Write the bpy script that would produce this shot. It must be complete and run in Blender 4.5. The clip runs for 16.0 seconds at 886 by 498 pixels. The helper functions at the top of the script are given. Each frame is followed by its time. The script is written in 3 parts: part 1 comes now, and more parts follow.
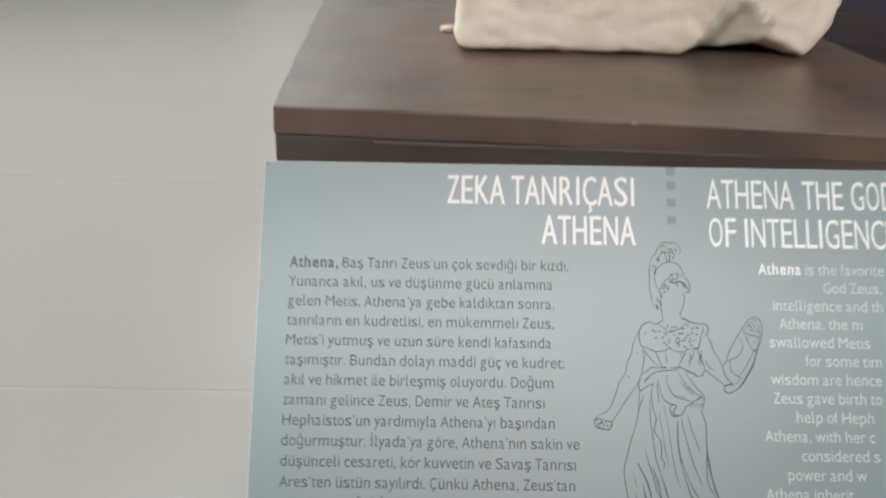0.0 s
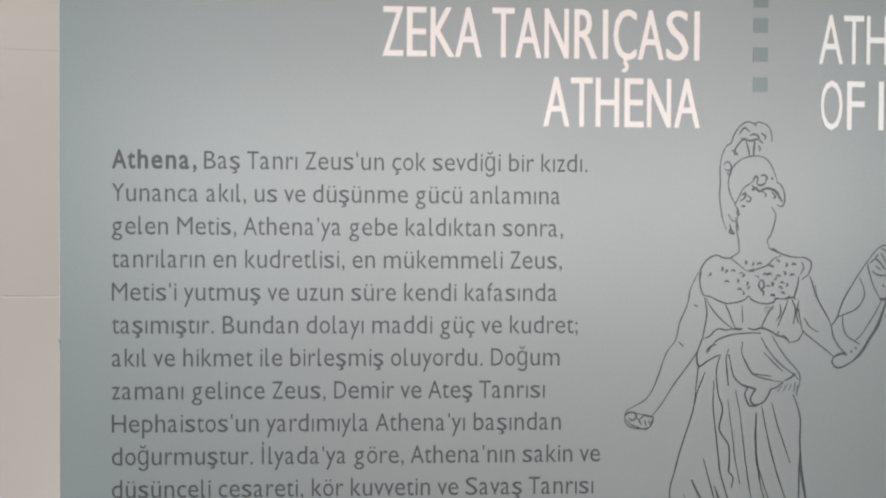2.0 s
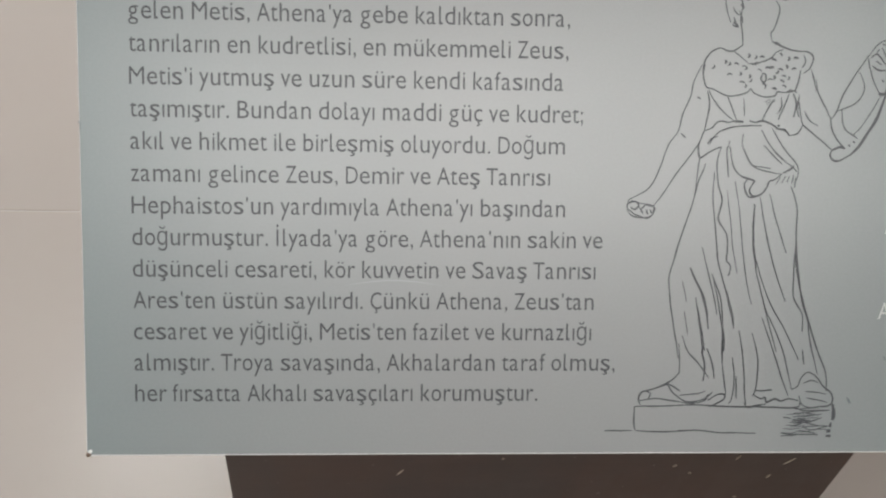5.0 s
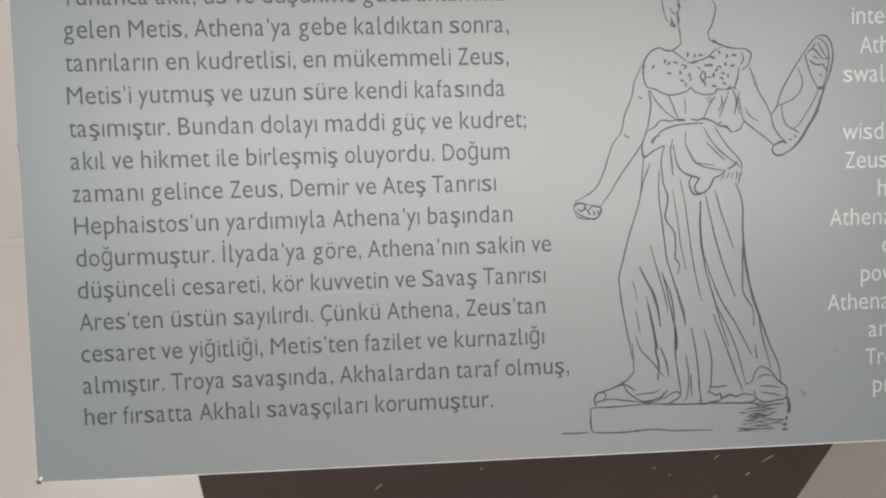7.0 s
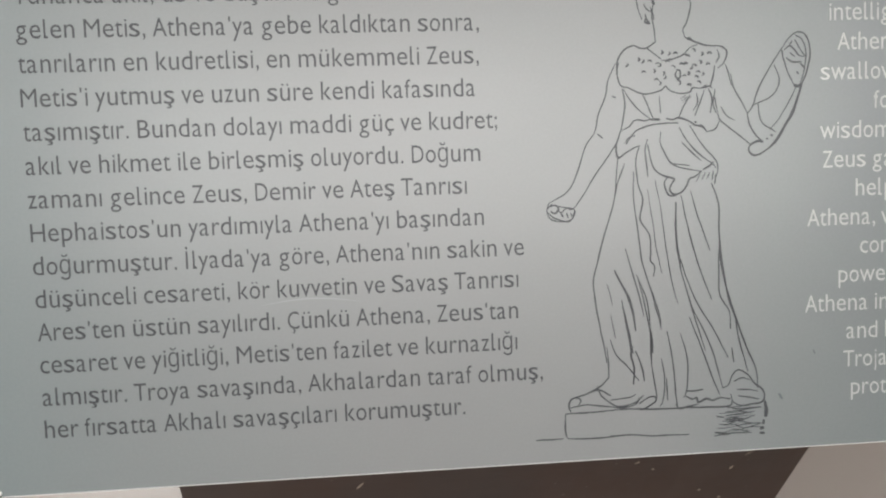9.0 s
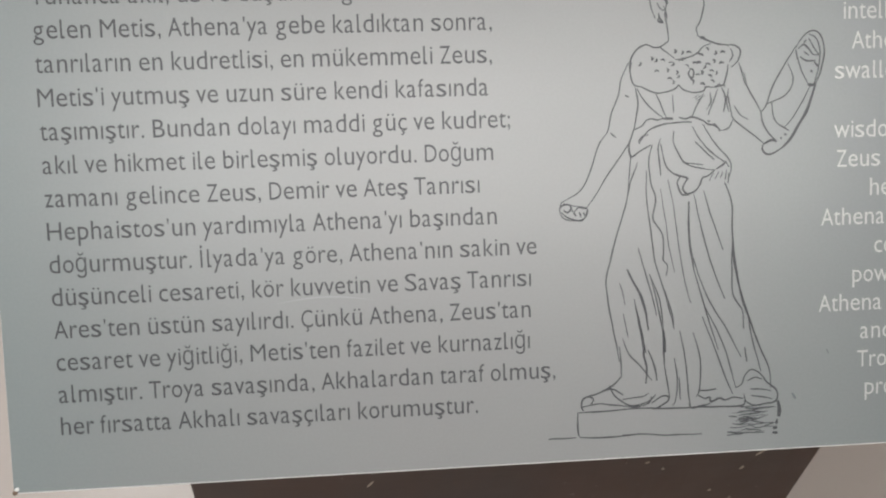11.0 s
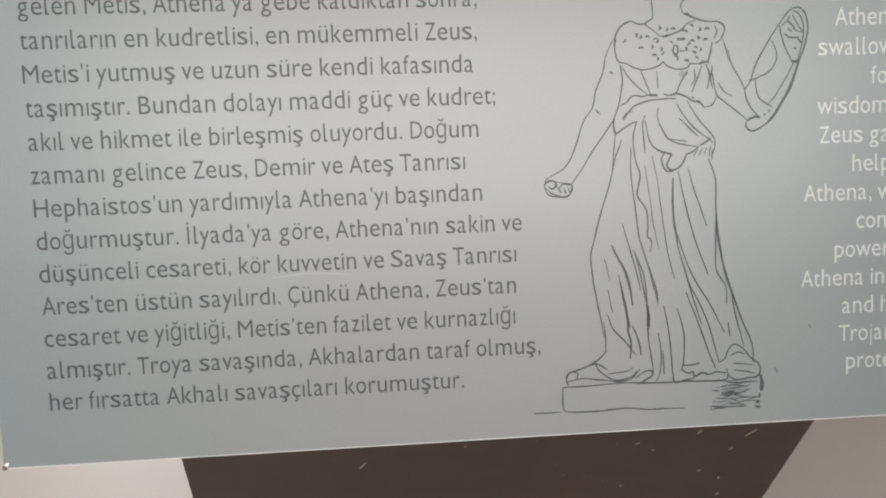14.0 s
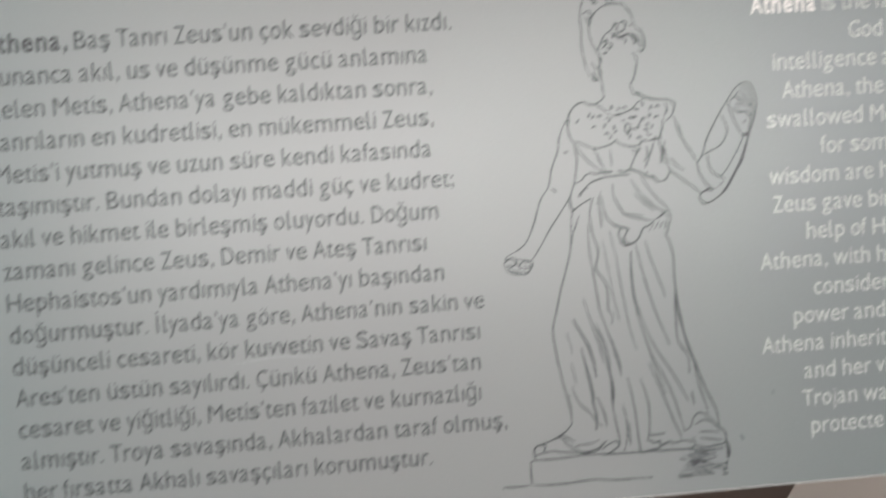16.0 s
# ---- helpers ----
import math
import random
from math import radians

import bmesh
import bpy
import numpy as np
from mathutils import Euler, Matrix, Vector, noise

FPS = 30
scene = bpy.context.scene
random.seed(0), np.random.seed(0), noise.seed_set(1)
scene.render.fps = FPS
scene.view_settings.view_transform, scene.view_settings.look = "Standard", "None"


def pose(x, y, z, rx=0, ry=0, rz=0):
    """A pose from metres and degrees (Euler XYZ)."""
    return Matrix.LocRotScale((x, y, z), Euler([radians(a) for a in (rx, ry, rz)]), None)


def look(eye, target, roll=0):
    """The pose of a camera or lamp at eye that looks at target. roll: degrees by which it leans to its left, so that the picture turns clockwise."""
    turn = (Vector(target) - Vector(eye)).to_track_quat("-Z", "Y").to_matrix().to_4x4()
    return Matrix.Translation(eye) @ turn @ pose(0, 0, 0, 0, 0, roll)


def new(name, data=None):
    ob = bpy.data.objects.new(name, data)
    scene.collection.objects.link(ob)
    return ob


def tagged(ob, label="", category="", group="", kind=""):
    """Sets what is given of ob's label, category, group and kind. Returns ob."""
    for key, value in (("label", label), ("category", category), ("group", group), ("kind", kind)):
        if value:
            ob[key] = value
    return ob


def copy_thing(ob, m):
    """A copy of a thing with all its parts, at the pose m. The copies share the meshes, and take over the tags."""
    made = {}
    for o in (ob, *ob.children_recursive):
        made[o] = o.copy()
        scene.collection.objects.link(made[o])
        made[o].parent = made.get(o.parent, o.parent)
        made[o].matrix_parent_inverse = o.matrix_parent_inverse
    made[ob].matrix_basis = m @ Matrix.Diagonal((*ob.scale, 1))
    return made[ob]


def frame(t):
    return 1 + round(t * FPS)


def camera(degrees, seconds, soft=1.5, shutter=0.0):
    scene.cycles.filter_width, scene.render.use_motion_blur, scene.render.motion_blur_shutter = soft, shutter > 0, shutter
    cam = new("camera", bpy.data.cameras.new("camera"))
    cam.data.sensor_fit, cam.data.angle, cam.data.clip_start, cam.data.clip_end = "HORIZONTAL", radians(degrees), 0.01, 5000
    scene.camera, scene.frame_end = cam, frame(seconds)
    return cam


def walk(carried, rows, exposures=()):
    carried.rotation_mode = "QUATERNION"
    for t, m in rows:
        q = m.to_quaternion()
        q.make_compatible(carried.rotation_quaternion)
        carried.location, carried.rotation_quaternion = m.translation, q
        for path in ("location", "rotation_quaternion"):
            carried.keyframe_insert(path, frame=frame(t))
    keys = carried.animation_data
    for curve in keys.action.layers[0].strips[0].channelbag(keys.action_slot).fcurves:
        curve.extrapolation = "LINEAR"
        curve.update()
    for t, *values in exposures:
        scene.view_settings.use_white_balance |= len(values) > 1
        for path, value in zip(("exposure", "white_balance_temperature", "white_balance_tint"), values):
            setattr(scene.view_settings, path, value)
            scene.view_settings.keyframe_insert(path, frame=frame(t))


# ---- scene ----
import functools

cam = camera(62.5, 16.0, soft=2.1, shutter=0.6)
PATH = [
    (0.0, 0.0921, -0.6042, 1.1697, 62.04, -4.10, -3.59),
    (0.5, 0.1171, -0.5213, 1.1297, 57.89, -4.61, -3.18),
    (1.0, 0.1351, -0.4453, 1.0877, 54.51, -4.17, -3.66),
    (1.5, 0.1352, -0.3947, 1.0678, 53.36, -4.93, -5.35),
    (2.0, 0.1314, -0.3893, 1.0601, 52.82, -4.95, -5.78),
    (2.5, 0.1316, -0.3996, 1.0504, 51.75, -4.98, -5.60),
    (3.0, 0.1338, -0.4069, 1.0409, 51.18, -5.00, -5.68),
    (3.5, 0.1289, -0.4214, 1.0296, 50.20, -5.19, -5.23),
    (4.0, 0.1239, -0.4371, 1.0099, 49.42, -5.71, -5.05),
    (4.2, 0.1224, -0.4432, 1.0000, 49.24, -5.40, -4.70),
    (6.3, 0.1426, -0.4523, 1.0031, 50.26, -4.23, -7.51),
    (7.0, 0.1464, -0.4530, 1.0000, 50.64, -4.01, -7.77),
    (7.5, 0.1477, -0.4466, 0.9993, 50.15, -3.99, -7.97),
    (8.0, 0.1524, -0.4436, 0.9994, 49.85, -4.30, -8.40),
    (8.5, 0.1576, -0.4424, 1.0007, 49.82, -4.20, -8.71),
    (10.8, 0.1557, -0.4449, 0.9996, 50.30, -3.93, -8.25),
    (11.0, 0.1550, -0.4432, 1.0009, 49.79, -3.86, -8.16),
    (11.5, 0.1542, -0.4426, 1.0020, 49.73, -3.75, -8.05),
    (12.0, 0.1526, -0.4465, 1.0049, 49.89, -3.88, -8.00),
    (12.5, 0.1545, -0.4504, 1.0037, 50.03, -3.84, -7.93),
    (13.0, 0.1532, -0.4493, 1.0008, 49.51, -4.00, -7.66),
    (13.5, 0.1567, -0.4500, 0.9961, 49.28, -3.81, -7.97),
    (14.0, 0.1593, -0.4498, 0.9982, 48.92, -3.97, -8.50),
    (14.5, 0.1614, -0.4513, 0.9947, 49.08, -3.19, -8.86),
    (15.0, 0.1643, -0.4490, 0.9995, 49.29, -2.79, -8.68),
    (15.5, 0.1640, -0.4520, 1.0104, 50.05, -2.19, -8.34),
    (15.9, 0.1745, -0.4460, 1.0214, 50.65, -2.30, -8.88),
    (16.0, 0.1813, -0.4428, 1.0250, 51.19, -2.30, -9.27),
]
walk(cam, [(t, pose(*p)) for t, *p in PATH], exposures=[(0.0, 0.16, 6000, 4), (1.0, 0.12, 6120, 7), (2.0, 0.13, 6230, 10), (3.5, 0.08, 6260, 10), (4.2, 0.10, 6330, 10), (6.5, 0.18, 6420, 11.5), (8.5, 0.21, 6400, 11), (12.5, 0.23, 6430, 12), (14.5, 0.33, 6430, 12), (15.5, 0.36, 6430, 11.5), (16.0, 0.27, 6400, 11)])

# ---- light ----
world = bpy.data.worlds.new("world")
world.use_nodes = True
scene.world = world
sky = world.node_tree.nodes.new("ShaderNodeTexSky")
sky.sky_type, sky.sun_disc, sky.sun_elevation, sky.sun_rotation = "NISHITA", False, radians(40), radians(250)
world.node_tree.links.new(sky.outputs[0], world.node_tree.nodes["Background"].inputs[0])
world.node_tree.nodes["Background"].inputs[1].default_value = 0.1


def area_lamp(name, place, target, width, height, watts, colour):
    lamp = bpy.data.lights.new(name, "AREA")
    lamp.shape, lamp.size, lamp.size_y, lamp.energy, lamp.color = "RECTANGLE", width, height, watts, colour
    ob = new(name, lamp)
    ob.matrix_world = look(place, target)
    return ob


# light from the left; the window it comes through is unseen and added
area_lamp("window_daylight", (-4.85, 2.0, 1.9), (0, 2.0, 1.5), 3.2, 1.9, 195, (0.95, 0.98, 1.0))
# unseen ceiling lamps, added to brighten panel, plinth side, floor and north wall
ADDED_CEILING_LIGHTS = ((-1.15, -2.9, 54), (0.3, -2.9, 50), (1.75, -2.9, 44), (3.7, -0.1, 30), (-0.9, 2.6, 38), (1.9, 2.6, 32), (-0.9, 5.4, 20), (1.9, 5.4, 20))
for x, y, watts in ADDED_CEILING_LIGHTS:
    area_lamp("ceiling_lamp_light", (x, y, 3.24), (x, y, 0), 1.2, 1.2, watts, (0.985, 0.98, 0.955))

# ---- materials ----


def material(name, colour, rough=0.5, metal=0.0, coat=0.0, spec=0.5, coat_rough=0.1):
    m = bpy.data.materials.new(name)
    m.use_nodes = True
    b = m.node_tree.nodes["Principled BSDF"]
    b.inputs["Base Color"].default_value = (*colour, 1)
    b.inputs["Roughness"].default_value = rough
    b.inputs["Metallic"].default_value = metal
    b.inputs["Coat Weight"].default_value = coat
    b.inputs["Coat Roughness"].default_value = coat_rough
    b.inputs["Specular IOR Level"].default_value = spec
    return m


def nodes_of(m):
    return m.node_tree.nodes, m.node_tree.links, m.node_tree.nodes["Principled BSDF"]


def noise_of(m, scale, detail=5.0, stretch=(1, 1, 1), coords="Object", rough=0.55):
    n, l, _ = nodes_of(m)
    tc = n.new("ShaderNodeTexCoord")
    mp = n.new("ShaderNodeMapping")
    mp.inputs["Scale"].default_value = stretch
    tex = n.new("ShaderNodeTexNoise")
    tex.inputs["Scale"].default_value, tex.inputs["Detail"].default_value, tex.inputs["Roughness"].default_value = scale, detail, rough
    l.new(tc.outputs[coords], mp.inputs[0])
    l.new(mp.outputs[0], tex.inputs["Vector"])
    return tex.outputs["Fac"]


def ramp(m, source, *stops):
    n, l, _ = nodes_of(m)
    r = n.new("ShaderNodeValToRGB")
    while len(r.color_ramp.elements) < len(stops):
        r.color_ramp.elements.new(0.5)
    for e, (at, c) in zip(r.color_ramp.elements, stops):
        e.position, e.color = at, (*c, 1) if len(c) == 3 else c
    l.new(source, r.inputs[0])
    return r.outputs[0]


def blend(m, fac, a, b, mode="MIX"):
    n, l, _ = nodes_of(m)
    x = n.new("ShaderNodeMix")
    x.data_type, x.blend_type = "RGBA", mode
    for value, slot in ((fac, 0), (a, 6), (b, 7)):
        if isinstance(value, (int, float)):
            x.inputs[slot].default_value = value
        elif isinstance(value, tuple):
            x.inputs[slot].default_value = (*value, 1)
        else:
            l.new(value, x.inputs[slot])
    return x.outputs[2]


def bump(m, source, strength, distance):
    n, l, b = nodes_of(m)
    u = n.new("ShaderNodeBump")
    u.inputs["Strength"].default_value, u.inputs["Distance"].default_value = strength, distance
    l.new(source, u.inputs["Height"])
    l.new(u.outputs[0], b.inputs["Normal"])


def grey(v):
    return (v, v, v)


def brown_board(name, dark, light, warm):
    m = material(name, dark, 0.42)
    n, l, b = nodes_of(m)
    grain = noise_of(m, 9, 6, (1, 2.2, 2.2), rough=0.62)
    cloud = noise_of(m, 4.5, 5, rough=0.6)
    blush = noise_of(m, 3.1, 3, (1.3, 1, 1))
    specks = noise_of(m, 150, 2)
    scrape = noise_of(m, 26, 4, (0.25, 1, 1.6), rough=0.7)
    col = blend(m, ramp(m, grain, (0.3, grey(0)), (0.72, grey(1))), dark, light)
    col = blend(m, ramp(m, cloud, (0.42, grey(0)), (0.7, grey(0.55))), col, tuple(c * 1.55 for c in light))
    col = blend(m, ramp(m, blush, (0.45, grey(0)), (0.68, grey(0.7))), col, warm)
    col = blend(m, ramp(m, scrape, (0.66, grey(0)), (0.72, grey(0.35))), col, tuple(c * 2.0 for c in light))
    col = blend(m, ramp(m, specks, (0.73, grey(0)), (0.78, grey(0.4))), col, (0.2, 0.17, 0.15))
    l.new(col, b.inputs["Base Color"])
    l.new(ramp(m, cloud, (0.3, grey(0.32)), (0.7, grey(0.52))), b.inputs["Roughness"])
    bump(m, scrape, 0.12, 0.001)
    return m


# front tones step down from the top board, with shade put into the colour
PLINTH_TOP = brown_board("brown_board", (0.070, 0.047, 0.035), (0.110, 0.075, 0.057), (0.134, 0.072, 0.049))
PLINTH_BODY_SHADED = brown_board("shaded_brown_board", (0.020, 0.011, 0.0078), (0.031, 0.0175, 0.012), (0.044, 0.019, 0.010))
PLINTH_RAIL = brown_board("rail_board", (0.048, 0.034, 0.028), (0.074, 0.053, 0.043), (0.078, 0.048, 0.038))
BLACK_BROWN = brown_board("black_brown_board", (0.020, 0.013, 0.012), (0.032, 0.021, 0.019), (0.035, 0.018, 0.014))
STRIP = material("worn_brown_edge", (0.16, 0.125, 0.105), 0.6)
CHIP = material("bare_fibre", (0.22, 0.18, 0.14), 0.8)

MARBLE = material("worn_marble", (0.72, 0.66, 0.56), 0.55)
n_, l_, b_ = nodes_of(MARBLE)
stain = noise_of(MARBLE, 5, 6)
fine = noise_of(MARBLE, 60, 6)
col = blend(MARBLE, ramp(MARBLE, stain, (0.45, grey(0)), (0.8, grey(0.8))), (0.86, 0.715, 0.575), (0.67, 0.51, 0.375))
col = blend(MARBLE, ramp(MARBLE, fine, (0.5, grey(0)), (0.75, grey(0.35))), col, (0.70, 0.57, 0.45))
tc = n_.new("ShaderNodeTexCoord")
near = n_.new("ShaderNodeVectorMath")
near.operation = "DISTANCE"
near.inputs[1].default_value = (0.352, 0.016, 0.026)
l_.new(tc.outputs["Object"], near.inputs[0])
reach = n_.new("ShaderNodeMath")
reach.operation = "MULTIPLY_ADD"
reach.inputs[1].default_value, reach.inputs[2].default_value = 0.16, -0.08
l_.new(noise_of(MARBLE, 11, 7, rough=0.75), reach.inputs[0])
total = n_.new("ShaderNodeMath")
l_.new(near.outputs["Value"], total.inputs[0])
l_.new(reach.outputs[0], total.inputs[1])
col = blend(MARBLE, ramp(MARBLE, total.outputs[0], (0.046, grey(1)), (0.054, grey(0))), col, blend(MARBLE, noise_of(MARBLE, 45, 5), (0.46, 0.39, 0.30), (0.64, 0.55, 0.44)))
l_.new(col, b_.inputs["Base Color"])
bump(MARBLE, fine, 0.25, 0.004)
FLOOR = material("polished_stone_tile", (0.62, 0.55, 0.49), 0.3)
n_, l_, b_ = nodes_of(FLOOR)
cloud = noise_of(FLOOR, 1.1, 1.5)
grain = noise_of(FLOOR, 30, 3)
info = n_.new("ShaderNodeObjectInfo")
col = blend(FLOOR, cloud, (0.300, 0.260, 0.232), (0.326, 0.284, 0.254))
col = blend(FLOOR, ramp(FLOOR, grain, (0.25, grey(0)), (0.8, grey(0.3))), col, (0.317, 0.286, 0.260))
col = blend(FLOOR, ramp(FLOOR, info.outputs["Random"], (0, grey(0)), (1, grey(0.15))), col, (0.326, 0.297, 0.274))
l_.new(col, b_.inputs["Base Color"])
l_.new(ramp(FLOOR, cloud, (0.2, grey(0.26)), (0.8, grey(0.36))), b_.inputs["Roughness"])
GROUT = material("pale_grout", (0.45, 0.41, 0.38), 0.85)


def paint(name, colour):
    m = material(name, colour, 0.75)
    n, l, b = nodes_of(m)
    roll = noise_of(m, 220, 3)
    patch = noise_of(m, 1.2, 4)
    l.new(blend(m, patch, tuple(c * 0.94 for c in colour), colour), b.inputs["Base Color"])
    bump(m, roll, 0.12, 0.001)
    return m


WALL = paint("warm_white_paint", (0.72, 0.69, 0.66))
WALL_GREEN = paint("grey_green_paint", (0.36, 0.41, 0.35))
CEILING = paint("ceiling_paint", (0.8, 0.79, 0.77))
PURPLE = paint("dark_purple_paint", (0.045, 0.028, 0.05))
FRAME = material("white_window_frame", (0.78, 0.78, 0.76), 0.4)
GLASS = material("window_glass", (1, 1, 1), 0.02)
GLASS.node_tree.nodes["Principled BSDF"].inputs["Transmission Weight"].default_value = 1.0
DIFFUSER = material("lit_diffuser", (0.9, 0.9, 0.9), 0.5)
DIFFUSER.node_tree.nodes["Principled BSDF"].inputs["Emission Color"].default_value = (1, 0.94, 0.86, 1)
DIFFUSER.node_tree.nodes["Principled BSDF"].inputs["Emission Strength"].default_value = 2.0

S = 0.016  # spacing of the panel's text lines, in metres
LEFT, RIGHT, TOP, BOTTOM = -1.58, 40.9, 5.60, -15.66

CORE = material("white_foam_board", (0.74, 0.74, 0.72), 0.6)
PRINT = material("blue_grey_print", (0.4, 0.45, 0.47), 0.42, coat=0.75, coat_rough=0.345)
n_, l_, b_ = nodes_of(PRINT)
tc = n_.new("ShaderNodeTexCoord")
sep = n_.new("ShaderNodeSeparateXYZ")
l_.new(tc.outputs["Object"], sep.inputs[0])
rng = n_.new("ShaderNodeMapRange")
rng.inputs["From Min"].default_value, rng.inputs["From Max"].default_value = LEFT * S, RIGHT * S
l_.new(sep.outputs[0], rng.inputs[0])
# print gradient from teal to grey; the pale middle also holds painted gloss sheen
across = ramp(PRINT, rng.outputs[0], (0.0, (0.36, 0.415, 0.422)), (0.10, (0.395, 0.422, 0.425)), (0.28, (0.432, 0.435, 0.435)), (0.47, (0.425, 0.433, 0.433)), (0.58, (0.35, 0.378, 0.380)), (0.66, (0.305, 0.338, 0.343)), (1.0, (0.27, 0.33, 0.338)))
dots = noise_of(PRINT, 700, 2)
smear = noise_of(PRINT, 7, 4, (1, 1, 3))
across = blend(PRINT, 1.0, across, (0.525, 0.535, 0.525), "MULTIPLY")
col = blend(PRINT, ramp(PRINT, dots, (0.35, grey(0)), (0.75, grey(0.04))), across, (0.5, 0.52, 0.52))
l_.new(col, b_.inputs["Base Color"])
l_.new(ramp(PRINT, smear, (0.3, grey(0.40)), (0.7, grey(0.46))), b_.inputs["Roughness"])
INK = material("dark_grey_ink", (0.050, 0.054, 0.057), 0.45, coat=0.2, coat_rough=0.345, spec=0.4)
INK_DRAWING = material("drawing_ink", (0.048, 0.053, 0.056), 0.45, coat=0.2, coat_rough=0.345, spec=0.4)
WHITE_INK = material("white_ink", (0.70, 0.67, 0.64), 0.42, coat=0.75, coat_rough=0.345)
# white ink tinted pink to hold the warm reflection on the first headings
WARM_LIT_INK = material("warm_lit_white_ink", (0.74, 0.645, 0.60), 0.42, coat=0.75, coat_rough=0.345)
PALE_INK = material("pale_grey_ink", (0.46, 0.465, 0.45), 0.42, coat=0.75, coat_rough=0.345)
DOT_INK = material("slate_blue_ink", (0.11, 0.145, 0.145), 0.42, coat=0.75, coat_rough=0.345)
SCUFF = material("pale_scuff", (0.30, 0.31, 0.31), 0.3)
SPOT = material("grey_spot", (0.13, 0.15, 0.155), 0.5)
METAL = material("rusty_pin", (0.16, 0.11, 0.08), 0.5, metal=0.6)

# ---- builders ----


def thing(name, m, label, category, group="", kind=""):
    ob = new(name)
    ob.matrix_world = m
    return tagged(ob, label, category, group, kind)


def part(name, bm, mat, parent, label="", smooth=False):
    me = bpy.data.meshes.new(name)
    bm.normal_update()
    bm.to_mesh(me)
    bm.free()
    me.materials.append(mat)
    if smooth:
        me.polygons.foreach_set("use_smooth", [True] * len(me.polygons))
    ob = new(name, me)
    ob.parent = parent
    return tagged(ob, label)


def box(x0, x1, y0, y1, z0, z1, bevel=0.0, segments=2):
    bm = bmesh.new()
    bmesh.ops.create_cube(bm, size=1)
    bmesh.ops.transform(bm, matrix=Matrix.Translation(((x0 + x1) / 2, (y0 + y1) / 2, (z0 + z1) / 2)) @ Matrix.Diagonal((x1 - x0, y1 - y0, z1 - z0, 1)), verts=bm.verts)
    if bevel:
        bmesh.ops.bevel(bm, geom=bm.edges[:], offset=bevel, segments=segments, profile=0.6, affect="EDGES")
    return bm


def worn_box(x0, x1, y0, y1, z0, z1, bevel, cells, wear):
    """A board with softly dented edges: cells cut it along its length."""
    bm = box(x0, x1, y0, y1, z0, z1)
    for axis, count, lo, hi in ((0, cells, x0, x1), (1, cells, y0, y1)):
        for i in range(1, count):
            co, no = [0, 0, 0], [0, 0, 0]
            co[axis], no[axis] = lo + (hi - lo) * i / count, 1
            bmesh.ops.bisect_plane(bm, geom=bm.verts[:] + bm.edges[:] + bm.faces[:], plane_co=co, plane_no=no)
    sharp = [e for e in bm.edges if len(e.link_faces) == 2 and e.calc_face_angle() > 0.5]
    bmesh.ops.bevel(bm, geom=sharp, offset=bevel, segments=2, profile=0.6, affect="EDGES")
    for v in bm.verts:
        v.co += noise.noise_vector(v.co * 23) * wear
    return bm


def mesh_thing(name, bm, mat, label, category, kind=""):
    ob = part(name, bm, mat, None)
    return tagged(ob, label, category, "", kind)


# ---- room ----
X0, X1, Y0, Y1, Z1 = -5.0, 6.0, -4.0, 7.6, 3.3
mesh_thing("wall_north", box(-1.4, X1, Y1, Y1 + 0.2, 0, Z1), WALL, "plain warm white painted wall", "wall", "structure")
# unseen wall end, made grey-green so the left floor reflects a greener tone
mesh_thing("wall_north_end", box(X0, -1.4, Y1, Y1 + 0.2, 0, Z1), WALL_GREEN, "unseen grey-green end of the wall that tints the floor's reflection", "wall", "structure")
# unseen wall, darkened so the lower panel has little to reflect
mesh_thing("wall_south", box(X0, X1, Y0 - 0.2, Y0, 0, Z1), PURPLE, "unseen dark purple wall that keeps the panel's lower reflection dark", "wall", "structure")
mesh_thing("wall_east", box(X1, X1 + 0.2, Y0, Y1, 0, Z1), WALL, "plain warm white painted wall", "wall", "structure")
# unseen too, and grey-green for the same floor reflection
wall_west = thing("wall_west", Matrix(), "unseen pale grey-green wall that tints the floor's reflection, with an added window", "wall", kind="structure")
WY0, WY1, WZ0, WZ1 = 0.3, 3.7, 0.9, 2.9
for a in ((Y0, WY0, 0, Z1), (WY1, Y1, 0, Z1), (WY0, WY1, 0, WZ0), (WY0, WY1, WZ1, Z1)):
    part("wall_panel", box(X0 - 0.2, X0, *a), WALL_GREEN, wall_west)
window = thing("window_1", pose(X0 - 0.1, 0, 0), "added unseen white framed window with clear glass", "window", kind="structure")
for a in ((WY0, WY1, WZ0, WZ0 + 0.06), (WY0, WY1, WZ1 - 0.06, WZ1), (WY0, WY0 + 0.06, WZ0 + 0.06, WZ1 - 0.06), (WY1 - 0.06, WY1, WZ0 + 0.06, WZ1 - 0.06), (1.97, 2.03, WZ0 + 0.06, WZ1 - 0.06)):
    part("window_frame", box(-0.03, 0.03, *a, 0.005), FRAME, window)
for a in ((WY0 + 0.06, 1.97), (2.03, WY1 - 0.06)):
    pane = part("pane", box(-0.003, 0.003, *a, WZ0 + 0.06, WZ1 - 0.06), GLASS, window)
    pane.visible_shadow = False
mesh_thing("ceiling", box(X0 - 0.2, X1 + 0.2, Y0 - 0.2, Y1 + 0.2, Z1, Z1 + 0.15), CEILING, "plain white painted ceiling", "ceiling", "structure")
